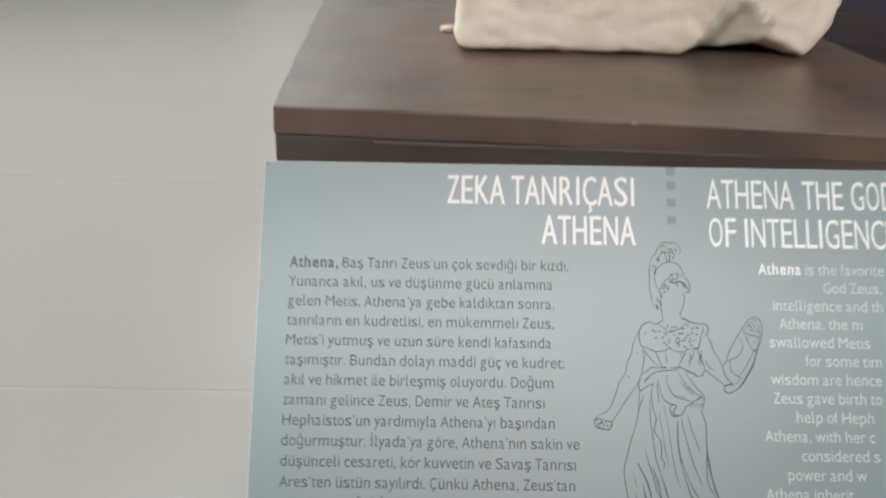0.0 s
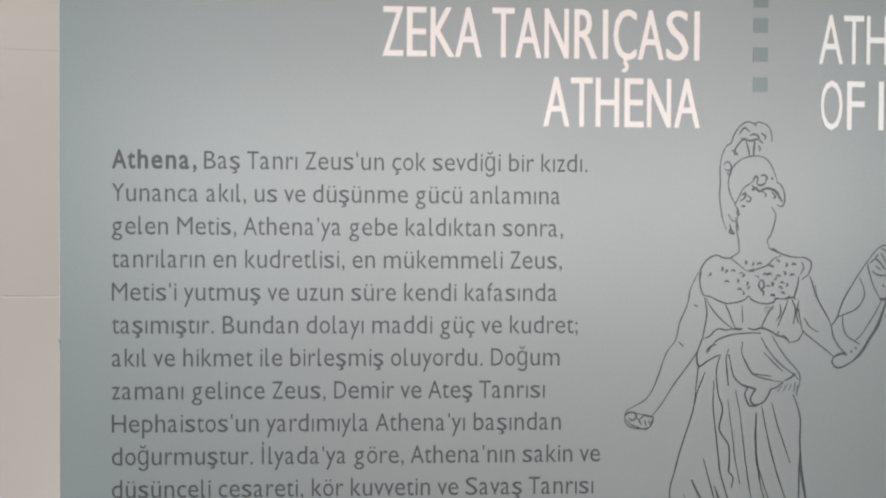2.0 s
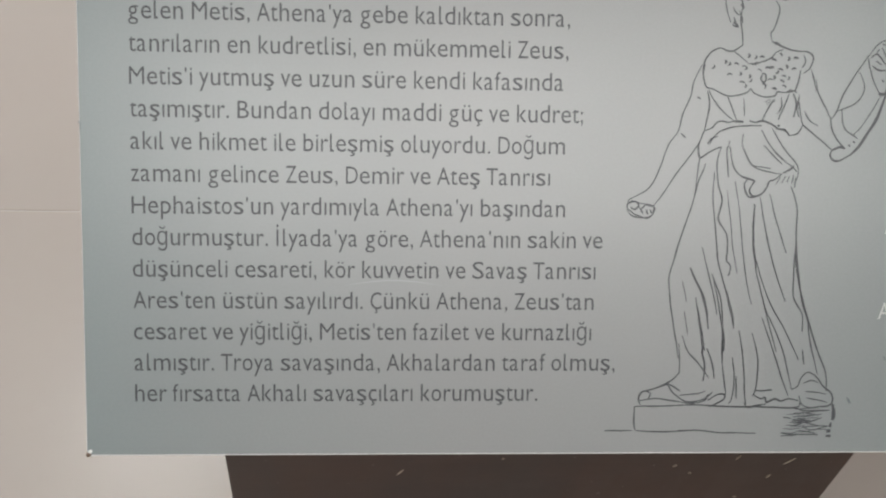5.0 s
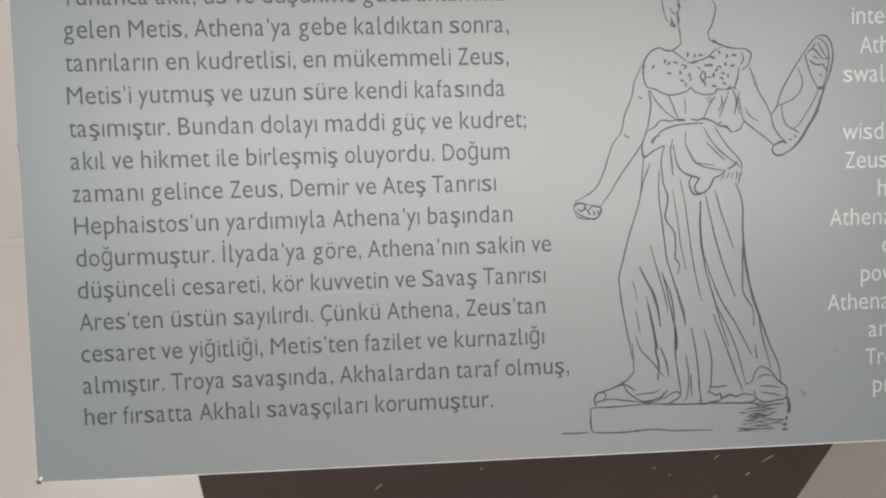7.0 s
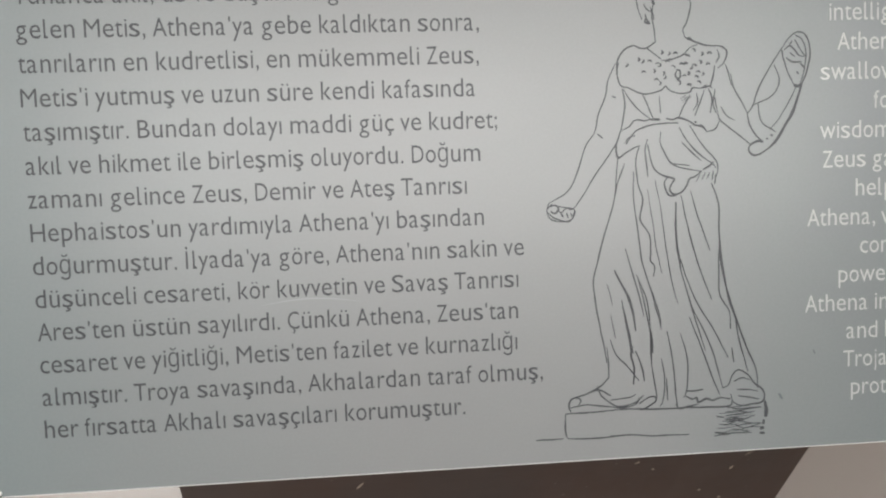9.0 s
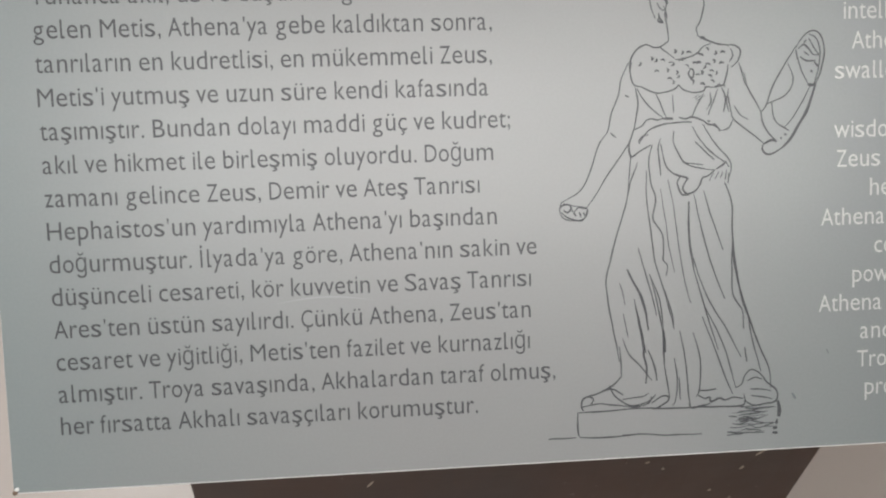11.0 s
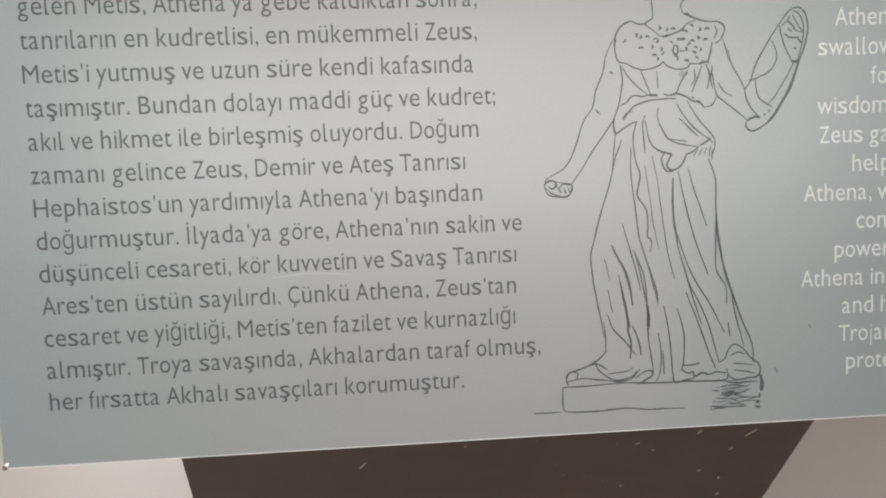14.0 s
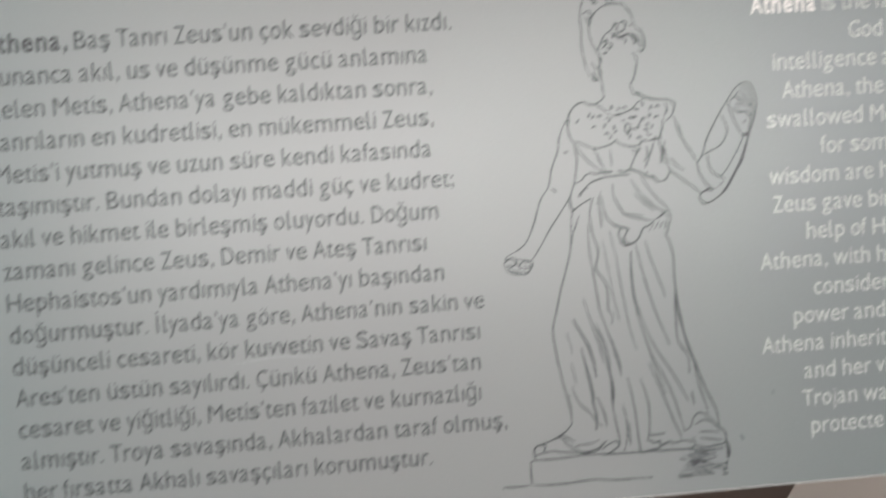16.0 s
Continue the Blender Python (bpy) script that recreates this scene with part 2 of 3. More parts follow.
# bodies for the added lamps, all out of view
first_light = thing("ceiling_light", pose(ADDED_CEILING_LIGHTS[0][0], ADDED_CEILING_LIGHTS[0][1], Z1), "added unseen square flush ceiling light with a glowing diffuser", "ceiling light", "ceiling lights")
for a in ((-0.62, 0.62, -0.62, -0.60), (-0.62, 0.62, 0.60, 0.62), (-0.62, -0.60, -0.60, 0.60), (0.60, 0.62, -0.60, 0.60)):
    part("frame", box(*a, -0.05, 0), FRAME, first_light)
part("diffuser", box(-0.60, 0.60, -0.60, 0.60, -0.02, -0.01), DIFFUSER, first_light)
for x, y, _ in ADDED_CEILING_LIGHTS[1:]:
    copy_thing(first_light, pose(x, y, Z1))

# ---- plinths ----
HIGH, WIDE, DEEP = 0.98, 0.735, 0.78
SLAB = 0.026


def plinth(m, wide, deep, high, label, dark=PLINTH_BODY_SHADED, light=PLINTH_TOP):
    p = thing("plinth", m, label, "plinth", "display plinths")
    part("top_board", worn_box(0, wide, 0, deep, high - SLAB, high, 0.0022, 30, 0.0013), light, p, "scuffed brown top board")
    p_body = part("body", worn_box(0.0015, wide - 0.001, 0.0016, deep - 0.003, 0.0, high - SLAB - 0.0005, 0.002, 18, 0.0008), dark, p, "brown lower body, colour darkened for shade, with pale chips")
    return p, p_body


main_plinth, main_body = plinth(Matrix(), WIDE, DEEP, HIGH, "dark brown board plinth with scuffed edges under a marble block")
# layer under the top board; its paler tone also holds bounced light
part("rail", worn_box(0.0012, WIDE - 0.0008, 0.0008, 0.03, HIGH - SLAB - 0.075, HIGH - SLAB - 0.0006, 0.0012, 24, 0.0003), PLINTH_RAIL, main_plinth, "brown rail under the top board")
# a strip of the facing that has come loose under the top board
bm = bmesh.new()
rows_ = []
for i in range(41):
    x = 0.085 + 0.385 * i / 40
    lift = 0.0013 * math.sin(math.pi * i / 40) * (0.7 + noise.noise((x * 35, 7, 0))) + 0.0002
    z = HIGH - SLAB - 0.0025 + 0.004 * i / 40 + 0.0008 * noise.noise((x * 40, 0, 0))
    rows_.append([bm.verts.new((x, 0.0002 - lift, z)), bm.verts.new((x, 0.0006, z + 0.0001 + 0.0007 * max(0.0, math.sin(math.pi * i / 40)) * (0.6 + noise.noise((x * 55, 2, 0))))), bm.verts.new((x, 0.0006, z - 0.0018))])
for a, b in zip(rows_, rows_[1:]):
    bm.faces.new((a[0], b[0], b[1], a[1]))
    bm.faces.new((a[2], b[2], b[0], a[0]))
    bm.faces.new((a[1], b[1], b[2], a[2]))
part("loose_strip", bm, STRIP, main_plinth, "lifted strip of brown facing")


def chip(x, z, long, high, turn):
    """A small chip that bares the pale fibre of the front board."""
    bm = bmesh.new()
    bmesh.ops.create_icosphere(bm, subdivisions=2, radius=1)
    for v in bm.verts:
        v.co *= 1 + 0.35 * noise.noise(v.co * 1.7 + Vector((x * 90, z * 70, 0)))
    bmesh.ops.transform(bm, matrix=pose(x, 0.0017, z, 0, turn, 0) @ Matrix.Diagonal((long, 0.0009, high, 1)), verts=bm.verts)
    part("chip", bm, CHIP, main_body)


for x, z, long, high, turn in ((0.301, -0.677, 0.0020, 0.0018, 0), (0.510, -0.703, 0.0030, 0.0019, -30), (0.534, -0.720, 0.0022, 0.0016, 10), (0.640, -0.733, 0.0020, 0.0044, 20), (0.511, -0.795, 0.0024, 0.0024, 0), (0.187, -0.697, 0.0016, 0.0064, 35), (0.658, -0.842, 0.0022, 0.0036, 15), (0.612, -0.778, 0.0028, 0.0015, 0), (0.646, -0.800, 0.0022, 0.0015, -10), (0.655, -0.702, 0.0012, 0.0090, 42), (0.585, -0.690, 0.0012, 0.006, 25)):
    chip(x, HIGH + z, long, high, turn)
bm = box(0.310, 0.315, -0.0006, 0.003, HIGH - 0.0022, HIGH + 0.0005, 0.0011)
part("chip", bm, CHIP, main_plinth)

plinth(pose(WIDE + 0.004, 0.27, 0), 0.60, 0.44, HIGH, "blackish brown board plinth standing beside the first one", BLACK_BROWN, BLACK_BROWN)
# only a corner shows; the height is added to darken the plinth top's reflection
partition = thing("display_partition", pose(1.0, 1.2, 0), "dark purple painted display partition on a low foot", "display partition")
part("panel", box(0, 2.4, 0, 0.12, 0.08, 2.2, 0.004), PURPLE, partition)
part("foot", box(-0.02, 2.42, -0.04, 0.16, 0, 0.08, 0.004), PURPLE, partition)

# ---- marble block ----
bm = bmesh.new()
LONG, THROUGH, TALL = 0.487, 0.36, 0.24
bmesh.ops.create_cube(bm, size=1)
bmesh.ops.subdivide_edges(bm, edges=bm.edges[:], cuts=63, use_grid_fill=True)
for v in bm.verts:
    p = v.co * 2
    p = p / max((abs(p.x) ** 22 + abs(p.y) ** 22 + abs(p.z) ** 22) ** (1 / 22), 1e-6)
    a, b, c = (p.x + 1) / 2, (p.y + 1) / 2, (p.z + 1) / 2
    x, y, z = LONG * a, THROUGH * b, TALL * c
    # one end leans out above a broken foot
    x += 0.36 * y
    x += max(0.0, a - 0.8) * 0.5 * min(z, 0.12) * 1.6 - max(0.0, a - 0.86) * 0.25 * max(0.0, 0.04 - z) * 10
    # a pointed chip out of the lower front edge, and a second one under the leaning end
    front = max(0.0, 1 - b * 2.2)
    chip_in = max(0.0, 0.030 - 0.50 * abs(x - 0.345 - 0.25 * z) - 0.40 * z) * front
    under = max(0.0, 0.026 - 0.42 * abs(x - 0.405) - 0.85 * z) * front
    bite = min(1.0, (chip_in + under) / 0.02)
    y += 1.0 * chip_in + 1.3 * under
    z += (0.30 * chip_in + 0.45 * under) * max(0.0, 1 - z / 0.03)
    q = Vector((x, y, z))
    q += noise.noise_vector(q * 8) * 0.0035 + noise.noise_vector(q * 30) * (0.002 + 0.003 * bite) + noise.noise_vector(q * 75) * 0.0022
    q.z = max(q.z, 0.0)
    v.co = q
stone = mesh_thing("marble_block", bm, MARBLE, "broken white marble block with a rough chipped corner", "marble block")
stone.matrix_world = pose(0.165, 0.227, HIGH + 0.0008, 0, 0, 8.5)
stone.data.polygons.foreach_set("use_smooth", [True] * len(stone.data.polygons))

bm = bmesh.new()
bmesh.ops.create_icosphere(bm, subdivisions=3, radius=1)
for v in bm.verts:
    v.co *= 1 + 0.3 * noise.noise(v.co * 1.9)
    v.co.z = max(v.co.z, -0.55)
bmesh.ops.transform(bm, matrix=pose(0.171, 0.345, HIGH + 0.0028, 0, 0, 25) @ Matrix.Diagonal((0.010, 0.007, 0.005, 1)), verts=bm.verts)
crumb = mesh_thing("marble_crumb", bm, MARBLE, "small white marble crumb lying beside the block", "marble crumb")
crumb.data.polygons.foreach_set("use_smooth", [True] * len(crumb.data.polygons))

# ---- information panel ----
panel = thing("information_panel", pose(0.0206, -0.0749, 0.867, -36.638, -3.21, -3.905), "slanted blue-grey printed information panel with two columns of text", "information panel")
THICK = 0.0045
part("board", box(LEFT * S, RIGHT * S, 0.0003, THICK, BOTTOM * S, TOP * S, 0.0004, 1), CORE, panel, "white foam board edge")
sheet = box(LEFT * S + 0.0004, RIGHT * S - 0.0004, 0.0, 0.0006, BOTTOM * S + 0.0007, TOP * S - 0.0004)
face = part("printed_face", sheet, PRINT, panel, "glossy blue-grey printed face, soft print gradient with sheen painted into its pale middle")
# bracket behind the board, that carries it on the plinth's front
bm = box(14 * S, 26 * S, THICK, THICK + 0.012, -8 * S, 3 * S, 0.001)
part("bracket", bm, METAL, panel)
bm = box(16 * S, 24 * S, THICK + 0.0121, 0.22, -6.2 * S, -4.5 * S, 0.001)
part("bracket_arm", bm, METAL, panel)


def setting(text, bold):
    """Points and faces of some words set flat at size 1."""
    cu = bpy.data.curves.new("setting", "FONT")
    cu.body, cu.size, cu.offset, cu.resolution_u = text, 1.0, bold, 3
    ob = bpy.data.objects.new("setting", cu)
    scene.collection.objects.link(ob)
    bpy.context.view_layer.update()
    me = bpy.data.meshes.new_from_object(ob.evaluated_get(bpy.context.evaluated_depsgraph_get()))
    bpy.data.objects.remove(ob)
    co = np.array([v.co[:2] for v in me.vertices])
    faces = [tuple(p.vertices) for p in me.polygons]
    bpy.data.meshes.remove(me)
    return co, faces


CAP, XHEIGHT = 0.682, 0.449  # heights of the built-in font's capitals and small letters at size 1
LOWER, ASCENDER = 0.494, 0.700  # the sign's taller small letters


def joined(first, second, dx=0.0, dy=0.0):
    (co, faces), (more, fs) = first, second
    return np.vstack((co, more + (dx, dy))), faces + [tuple(len(co) + k for k in f) for f in fs]


def middle(co):
    return (co[:, 0].max() + co[:, 0].min()) / 2


@functools.lru_cache(maxsize=None)
def glyph(c, bold):
    """One letter at size 1, with the small letters drawn up to the sign's height."""
    if c in "şŞ":
        body, tail = setting("s" if c == "ş" else "S", bold), setting("¸", bold)
        co, faces = joined(body, tail, middle(body[0]) - middle(tail[0]))
    elif c == "İ":
        body, dot = setting("I", bold), setting(".", bold)
        co, faces = joined(body, dot, middle(body[0]) - middle(dot[0]), CAP + 0.075)
    else:
        co, faces = setting(c, bold)
    if c == "l":  # the sign's small l ends in a short foot
        right, n = co[:, 0].max(), len(co)
        co, faces = np.vstack((co, ((right, 0.0), (right + 0.085, -0.004), (right + 0.095, 0.068), (right + 0.03, 0.076), (right, 0.12)))), faces + [tuple(range(n, n + 5))]
    co = co.copy()
    if c.islower():
        y = co[:, 1].copy()
        high = LOWER + (y - XHEIGHT) * (ASCENDER - LOWER) / (CAP - XHEIGHT)
        co[:, 1] = np.where(y <= 0, y, np.where(y < XHEIGHT, y * LOWER / XHEIGHT, high))
    elif c == "'":
        co[:, 1] = CAP + (co[:, 1] - 0.716) * 0.8
    return co, faces


# the sign's letter widths, by groups that share one, for capitals 712 high
ADVANCE, BEFORE, AFTER = {}, {}, {}
for chars, width in (("bdpqgğ", 518), ("hnuü", 519), ("oö", 498), ("a", 470), ("cç", 430), ("e", 490), ("sş", 475), ("f", 250), ("iı", 205), ("j", 215), ("k", 475), ("l", 282), ("m", 818),
                     ("r", 365), ("t", 310), ("vy", 402), ("w", 690), ("z", 385), ("x", 430), ("A", 550), ("BPE", 570), ("CÇ", 540), ("DG", 590), ("H", 690), ("Iİ", 275), ("M", 735), ("N", 650),
                     ("S", 555), ("T", 490), ("Y", 500), ("Z", 495), (" ", 222), (",.;", 215), ("'", 200)):
    ADVANCE.update({c: width for c in chars})
for chars, room in (("bhklmnprBDEHIİKMNPRuüiı", 68), ("cdegoqöçğCGÇ", 42), ("a", 36), ("sşSzZ", 32), ("AvwyxTY", 8), ("tf", 12), (",.;'j", 60)):
    BEFORE.update({c: room for c in chars})
for chars, room in (("adgğhmnquüiıİHIMNj", 68), ("bopeöscçşDBPSGCÇ", 38), ("rkKxvywAYT", 6), ("tf", 8), ("l", 90), ("zZE", 32), (",.;'", 60)):
    AFTER.update({c: room for c in chars})
# heading capitals: room before, width, room after
HEAD = {"Z": (3, 63, 2), "E": (8, 60, 2), "K": (9, 73, 0), "A": (1, 81, 1), "T": (2, 68, 1), "N": (8, 75, 8), "R": (9, 71, 6), "I": (11, 17, 10), "Ç": (6, 73, 2), "C": (6, 73, 2), "S": (6, 71, 6),
        "H": (8, 73, 8), "O": (7, 75, 7), "F": (8, 60, 0), "G": (7, 74, 7), "D": (8, 75, 7), "L": (8, 58, 0)}


def printed(name, mat, co, faces):
    me = bpy.data.meshes.new(name)
    me.from_pydata([(p[0] * S, -0.00025 - (p[2] if len(p) > 2 else 0.0), p[1] * S) for p in co], [], faces)
    me.materials.append(mat)
    ob = new(name, me)
    ob.parent = face
    return ob


def letters(text, x0, x1, base, cap, mat, name, bold=-0.002):
    """One printed line on a baseline, from x0 to x1 in line spacings (None: its natural width), with capitals of that height."""
    inked = sum(ADVANCE[c] for c in text) - BEFORE[text[0]] - AFTER[text[-1]]
    unit = (x1 - x0) / inked if x1 is not None else cap / 712
    verts, faces, at = [], [], x0 - BEFORE[text[0]] * unit
    for c in text:
        wide = ADVANCE[c] * unit
        if c != " ":
            co, fs = glyph(c, min(bold, -0.004) if c == "M" else bold)
            lo, hi = co[:, 0].min(), co[:, 0].max()
            if c in "Iİıil,.;'":
                a = at + (BEFORE[c] + (0 if c != "'" else 10)) * unit
                b = a + (hi - lo) * cap / CAP * (0.85 if c in "iıl" else 0.8)
            else:
                a, b = at + BEFORE[c] * unit, at + wide - AFTER[c] * unit
            n = len(verts)
            verts += [(a + (p[0] - lo) / (hi - lo) * (b - a), base + p[1] * cap / CAP) for p in co]
            faces += [tuple(n + i for i in f) for f in fs]
        at += wide
    return printed(name, mat, verts, faces), at - AFTER[text[-1]] * unit


def heading(text, x0, x1, base, cap, mat, broad):
    """A heading in tall narrow capitals, letter by letter; broad widens the uprights, that narrowing has thinned."""
    unit = (x1 - x0) / (sum(sum(HEAD[c]) for c in text) - HEAD[text[0]][0] - HEAD[text[-1]][2])
    at = x0 - HEAD[text[0]][0] * unit
    for c in text:
        before, wide, after = HEAD[c]
        co, fs = glyph(c, -0.004)
        lo, hi = co[:, 0].min(), co[:, 0].max()
        a, b = at + before * unit + broad, at + (before + wide) * unit - broad
        verts, faces = [], []
        for k, shift in enumerate((-broad, broad)):
            n = len(verts)
            verts += [(a + (p[0] - lo) / (hi - lo) * (b - a) + shift, base + p[1] * cap / CAP, 0.00003 * k) for p in co]
            faces += [tuple(n + i for i in f) for f in fs]
        printed("heading_letter", mat, verts, faces)
        at += (before + wide + after) * unit


heading("ZEKA", 8.03, 11.05, 3.46, 1.52, WARM_LIT_INK, 0.022)
heading("TANRIÇASI", 11.37, 17.80, 3.47, 1.53, WARM_LIT_INK, 0.022)
heading("ATHENA", 12.95, 17.83, 1.39, 1.52, WARM_LIT_INK, 0.022)
heading("ATHENA", 21.58, 26.16, 3.43, 1.53, WHITE_INK, 0.006)
heading("THE", 26.62, 28.75, 3.43, 1.52, WHITE_INK, 0.006)
heading("GODDESS", 29.17, 34.4, 3.43, 1.52, WHITE_INK, 0.006)
heading("OF", 21.65, 23.06, 1.39, 1.53, WHITE_INK, 0.006)
heading("INTELLIGENCE", 23.51, 31.45, 1.39, 1.53, WHITE_INK, 0.006)
letters("Athena,", -0.02, 2.45, 0.0, 0.54, INK, "text_line", 0.022)
letters("Baş Tanrı Zeus'un çok sevdiği bir kızdı.", 2.70, 14.33, 0.0, 0.54, INK, "text_line")
COLUMN = (
    ("Yunanca akıl, us ve düşünme gücü anlamına", 13.49), ("gelen Metis, Athena'ya gebe kaldıktan sonra,", 13.58),
    ("tanrıların en kudretlisi, en mükemmeli Zeus,", 13.55), ("Metis'i yutmuş ve uzun süre kendi kafasında", 13.41),
    ("taşımıştır. Bundan dolayı maddi güç ve kudret;", 14.06), ("akıl ve hikmet ile birleşmiş oluyordu. Doğum", 13.51),
    ("zamanı gelince Zeus, Demir ve Ateş Tanrısı", 13.05), ("Hephaistos'un yardımıyla Athena'yı başından", 13.56),
    ("doğurmuştur. İlyada'ya göre, Athena'nın sakin ve", 14.79), ("düşünceli cesareti, kör kuvvetin ve Savaş Tanrısı", 14.58),
    ("Ares'ten üstün sayılırdı. Çünkü Athena, Zeus'tan", 14.55), ("cesaret ve yiğitliği, Metis'ten fazilet ve kurnazlığı", 14.49),
    ("almıştır. Troya savaşında, Akhalardan taraf olmuş,", 15.28), ("her fırsatta Akhalı savaşçıları korumuştur.", 12.78))
for i, (words, end) in enumerate(COLUMN):
    letters(words, -0.02, end, -0.992 * (i + 1), 0.54, INK, "text_line")

# second column: what can be read, then plain bars to its margin
letters("Athena", 24.12, 26.3, 0.0, 0.54, WHITE_INK, "text_line", 0.020)
SECOND = (("is the favorite", 26.55), ("God Zeus.", 27.42), ("intelligence and th", 24.79), ("Athena, the m", 25.06), ("swallowed Metis", 24.50), ("for some tim", 26.28),
          ("wisdom are hence", 24.48), ("Zeus gave birth to", 24.57), ("help of Heph", 25.68), ("Athena, with her c", 24.05), ("considered s", 25.83),
          ("power and w", 25.10), ("Athena inherit", 23.97), ("and her vi", 25.37), ("Trojan wa", 25.27), ("protecte", 25.53))
for i, (words, start) in enumerate(SECOND):
    base = -0.931 * i
    _, end = letters(words, start, None, base, 0.54, PALE_INK, "text_line", -0.004)
    part("text_bar", box(max(end + 0.25, 31.4) * S, 39.4 * S, -0.0003, 0.0001, (base + 0.05) * S, (base + 0.4) * S), PALE_INK, face)
for z in (5.37, 4.60, 3.70, 2.77):
    bm = box(19.50 * S, 19.96 * S, -0.0003, 0.0001, (z - 0.23) * S, (z + 0.22) * S)
    part("dot", bm, DOT_INK, face)


# line drawing of a robed statue, plain outlines only
def build_drawing():
    bm = bmesh.new()
    PEN = 0.043

    def ribbon(pts, weight):
        pts = [Vector(p) for p in pts]
        ends = [pts[0] * 2 - pts[1]] + pts + [pts[-1] * 2 - pts[-2]]
        curve = []
        for a, b, c, d in zip(ends, ends[1:], ends[2:], ends[3:]):
            for j in range(5):
                t = j / 5
                curve.append(0.5 * (2 * b + (c - a) * t + (2 * a - 5 * b + 4 * c - d) * t * t + (3 * b - a - 3 * c + d) * t ** 3))
        curve.append(pts[-1])
        left, right = [], []
        for i, p in enumerate(curve):
            d = curve[min(i + 1, len(curve) - 1)] - curve[max(i - 1, 0)]
            d = d.normalized() if d.length > 1e-6 else Vector((1, 0))
            s = i / (len(curve) - 1)
            p = p + Vector((noise.noise((p.x * 2.1, p.y * 2.1, 3)), noise.noise((p.x * 2.1, p.y * 2.1, 8)))) * 0.02
            w = PEN * weight * (0.45 + 0.55 * math.sin(math.pi * min(max(s, 0.06), 0.94)) ** 0.5) * (1 + 0.35 * noise.noise((p.x * 3, p.y * 3, weight))) / 2
            side = Vector((-d.y, d.x)) * w
            left.append(bm.verts.new(((p.x + side.x) * S, -0.00022, (p.y + side.y) * S)))
            right.append(bm.verts.new(((p.x - side.x) * S, -0.00022, (p.y - side.y) * S)))
        for i in range(len(curve) - 1):
            bm.faces.new((right[i], right[i + 1], left[i + 1], left[i]))

    def stroke(weight, *pts):
        ribbon(pts, weight)

    # crest and helmet
    stroke(1, (18.51, 0.40), (18.55, 0.61), (18.67, 0.85), (18.83, 0.94), (18.91, 1.18), (19.03, 1.38), (19.19, 1.55), (19.40, 1.62), (19.55, 1.55), (19.69, 1.60), (19.90, 1.54), (20.05, 1.40), (20.12, 1.16), (20.11, 1.00))
    stroke(1, (18.51, 0.40), (18.48, 0.12), (18.50, -0.29), (18.48, -0.69), (18.52, -1.10), (18.59, -1.46), (18.70, -1.75))
    stroke(1, (18.96, -0.93), (18.83, -0.69), (18.75, -0.36), (18.79, -0.04), (18.91, 0.22), (19.14, 0.43), (19.47, 0.54), (19.76, 0.54), (19.97, 0.44), (20.13, 0.22), (20.23, -0.03), (20.31, -0.30))
    stroke(1.6, (19.05, 0.57), (18.95, 0.71), (19.08, 0.94), (19.20, 1.06), (19.45, 1.03), (19.66, 1.07), (19.83, 0.95))
    stroke(1.2, (19.29, 1.02), (19.36, 0.78), (19.40, 0.55))
    stroke(1.5, (19.58, 1.03), (19.54, 0.78), (19.53, 0.57))
    stroke(1, (19.67, 0.87), (19.74, 0.79), (19.70, 0.69))
    stroke(1.3, (19.08, 1.22), (19.20, 1.39), (19.28, 1.43), (19.41, 1.31))
    stroke(1.4, (19.41, 1.19), (19.57, 1.23), (19.70, 1.15), (19.69, 1.05))
    stroke(1.3, (19.78, 1.27), (19.91, 1.18), (19.89, 1.07))
    stroke(1, (19.12, 1.10), (19.24, 1.09), (19.29, 1.14))
    stroke(1, (19.61, 1.47), (19.57, 1.58))
    stroke(1.2, (18.84, 0.73), (18.96, 0.65), (18.92, 0.57))
    stroke(1, (18.60, 0.24), (18.68, 0.35), (18.80, 0.33), (18.85, 0.17), (18.73, 0.08), (18.63, 0.16))
    stroke(1, (18.69, 0.04), (18.80, -0.05), (18.85, 0.13))
    # brim and curls
    stroke(1.2, (20.31, -0.26), (20.42, -0.34), (20.51, -0.54), (20.54, -0.75), (20.51, -0.95), (20.41, -1.00), (20.30, -0.96))
    stroke(1, (18.96, -0.97), (19.08, -0.73), (19.24, -0.44), (19.49, -0.27), (19.61, -0.11))
    stroke(1.3, (19.53, -0.19), (19.61, -0.07), (19.69, -0.15), (19.65, -0.27))
    stroke(1.5, (19.77, -0.07), (19.90, -0.04), (19.98, -0.14), (19.92, -0.23))
    stroke(2, (20.11, -0.12), (20.17, -0.15))
    stroke(2, (19.49, -0.52), (19.61, -0.43), (19.74, -0.53), (19.95, -0.45), (20.16, -0.49), (20.29, -0.59), (20.38, -0.75), (20.46, -0.87))
    stroke(1.3, (19.65, -0.27), (19.74, -0.35), (19.86, -0.33), (19.95, -0.27))
    stroke(1.4, (19.49, -0.35), (19.57, -0.43), (19.53, -0.53))
    stroke(1.2, (19.83, -0.55), (19.95, -0.63), (19.91, -0.72))
    stroke(1.5, (20.12, -0.55), (20.25, -0.71), (20.17, -0.75))
    stroke(1.3, (19.12, -0.85), (19.25, -0.76), (19.28, -0.60), (19.16, -0.68))
    stroke(1.3, (19.33, -0.68), (19.46, -0.76), (19.40, -0.88), (19.29, -0.83))
    stroke(1.8, (19.17, -1.01), (19.29, -1.02))
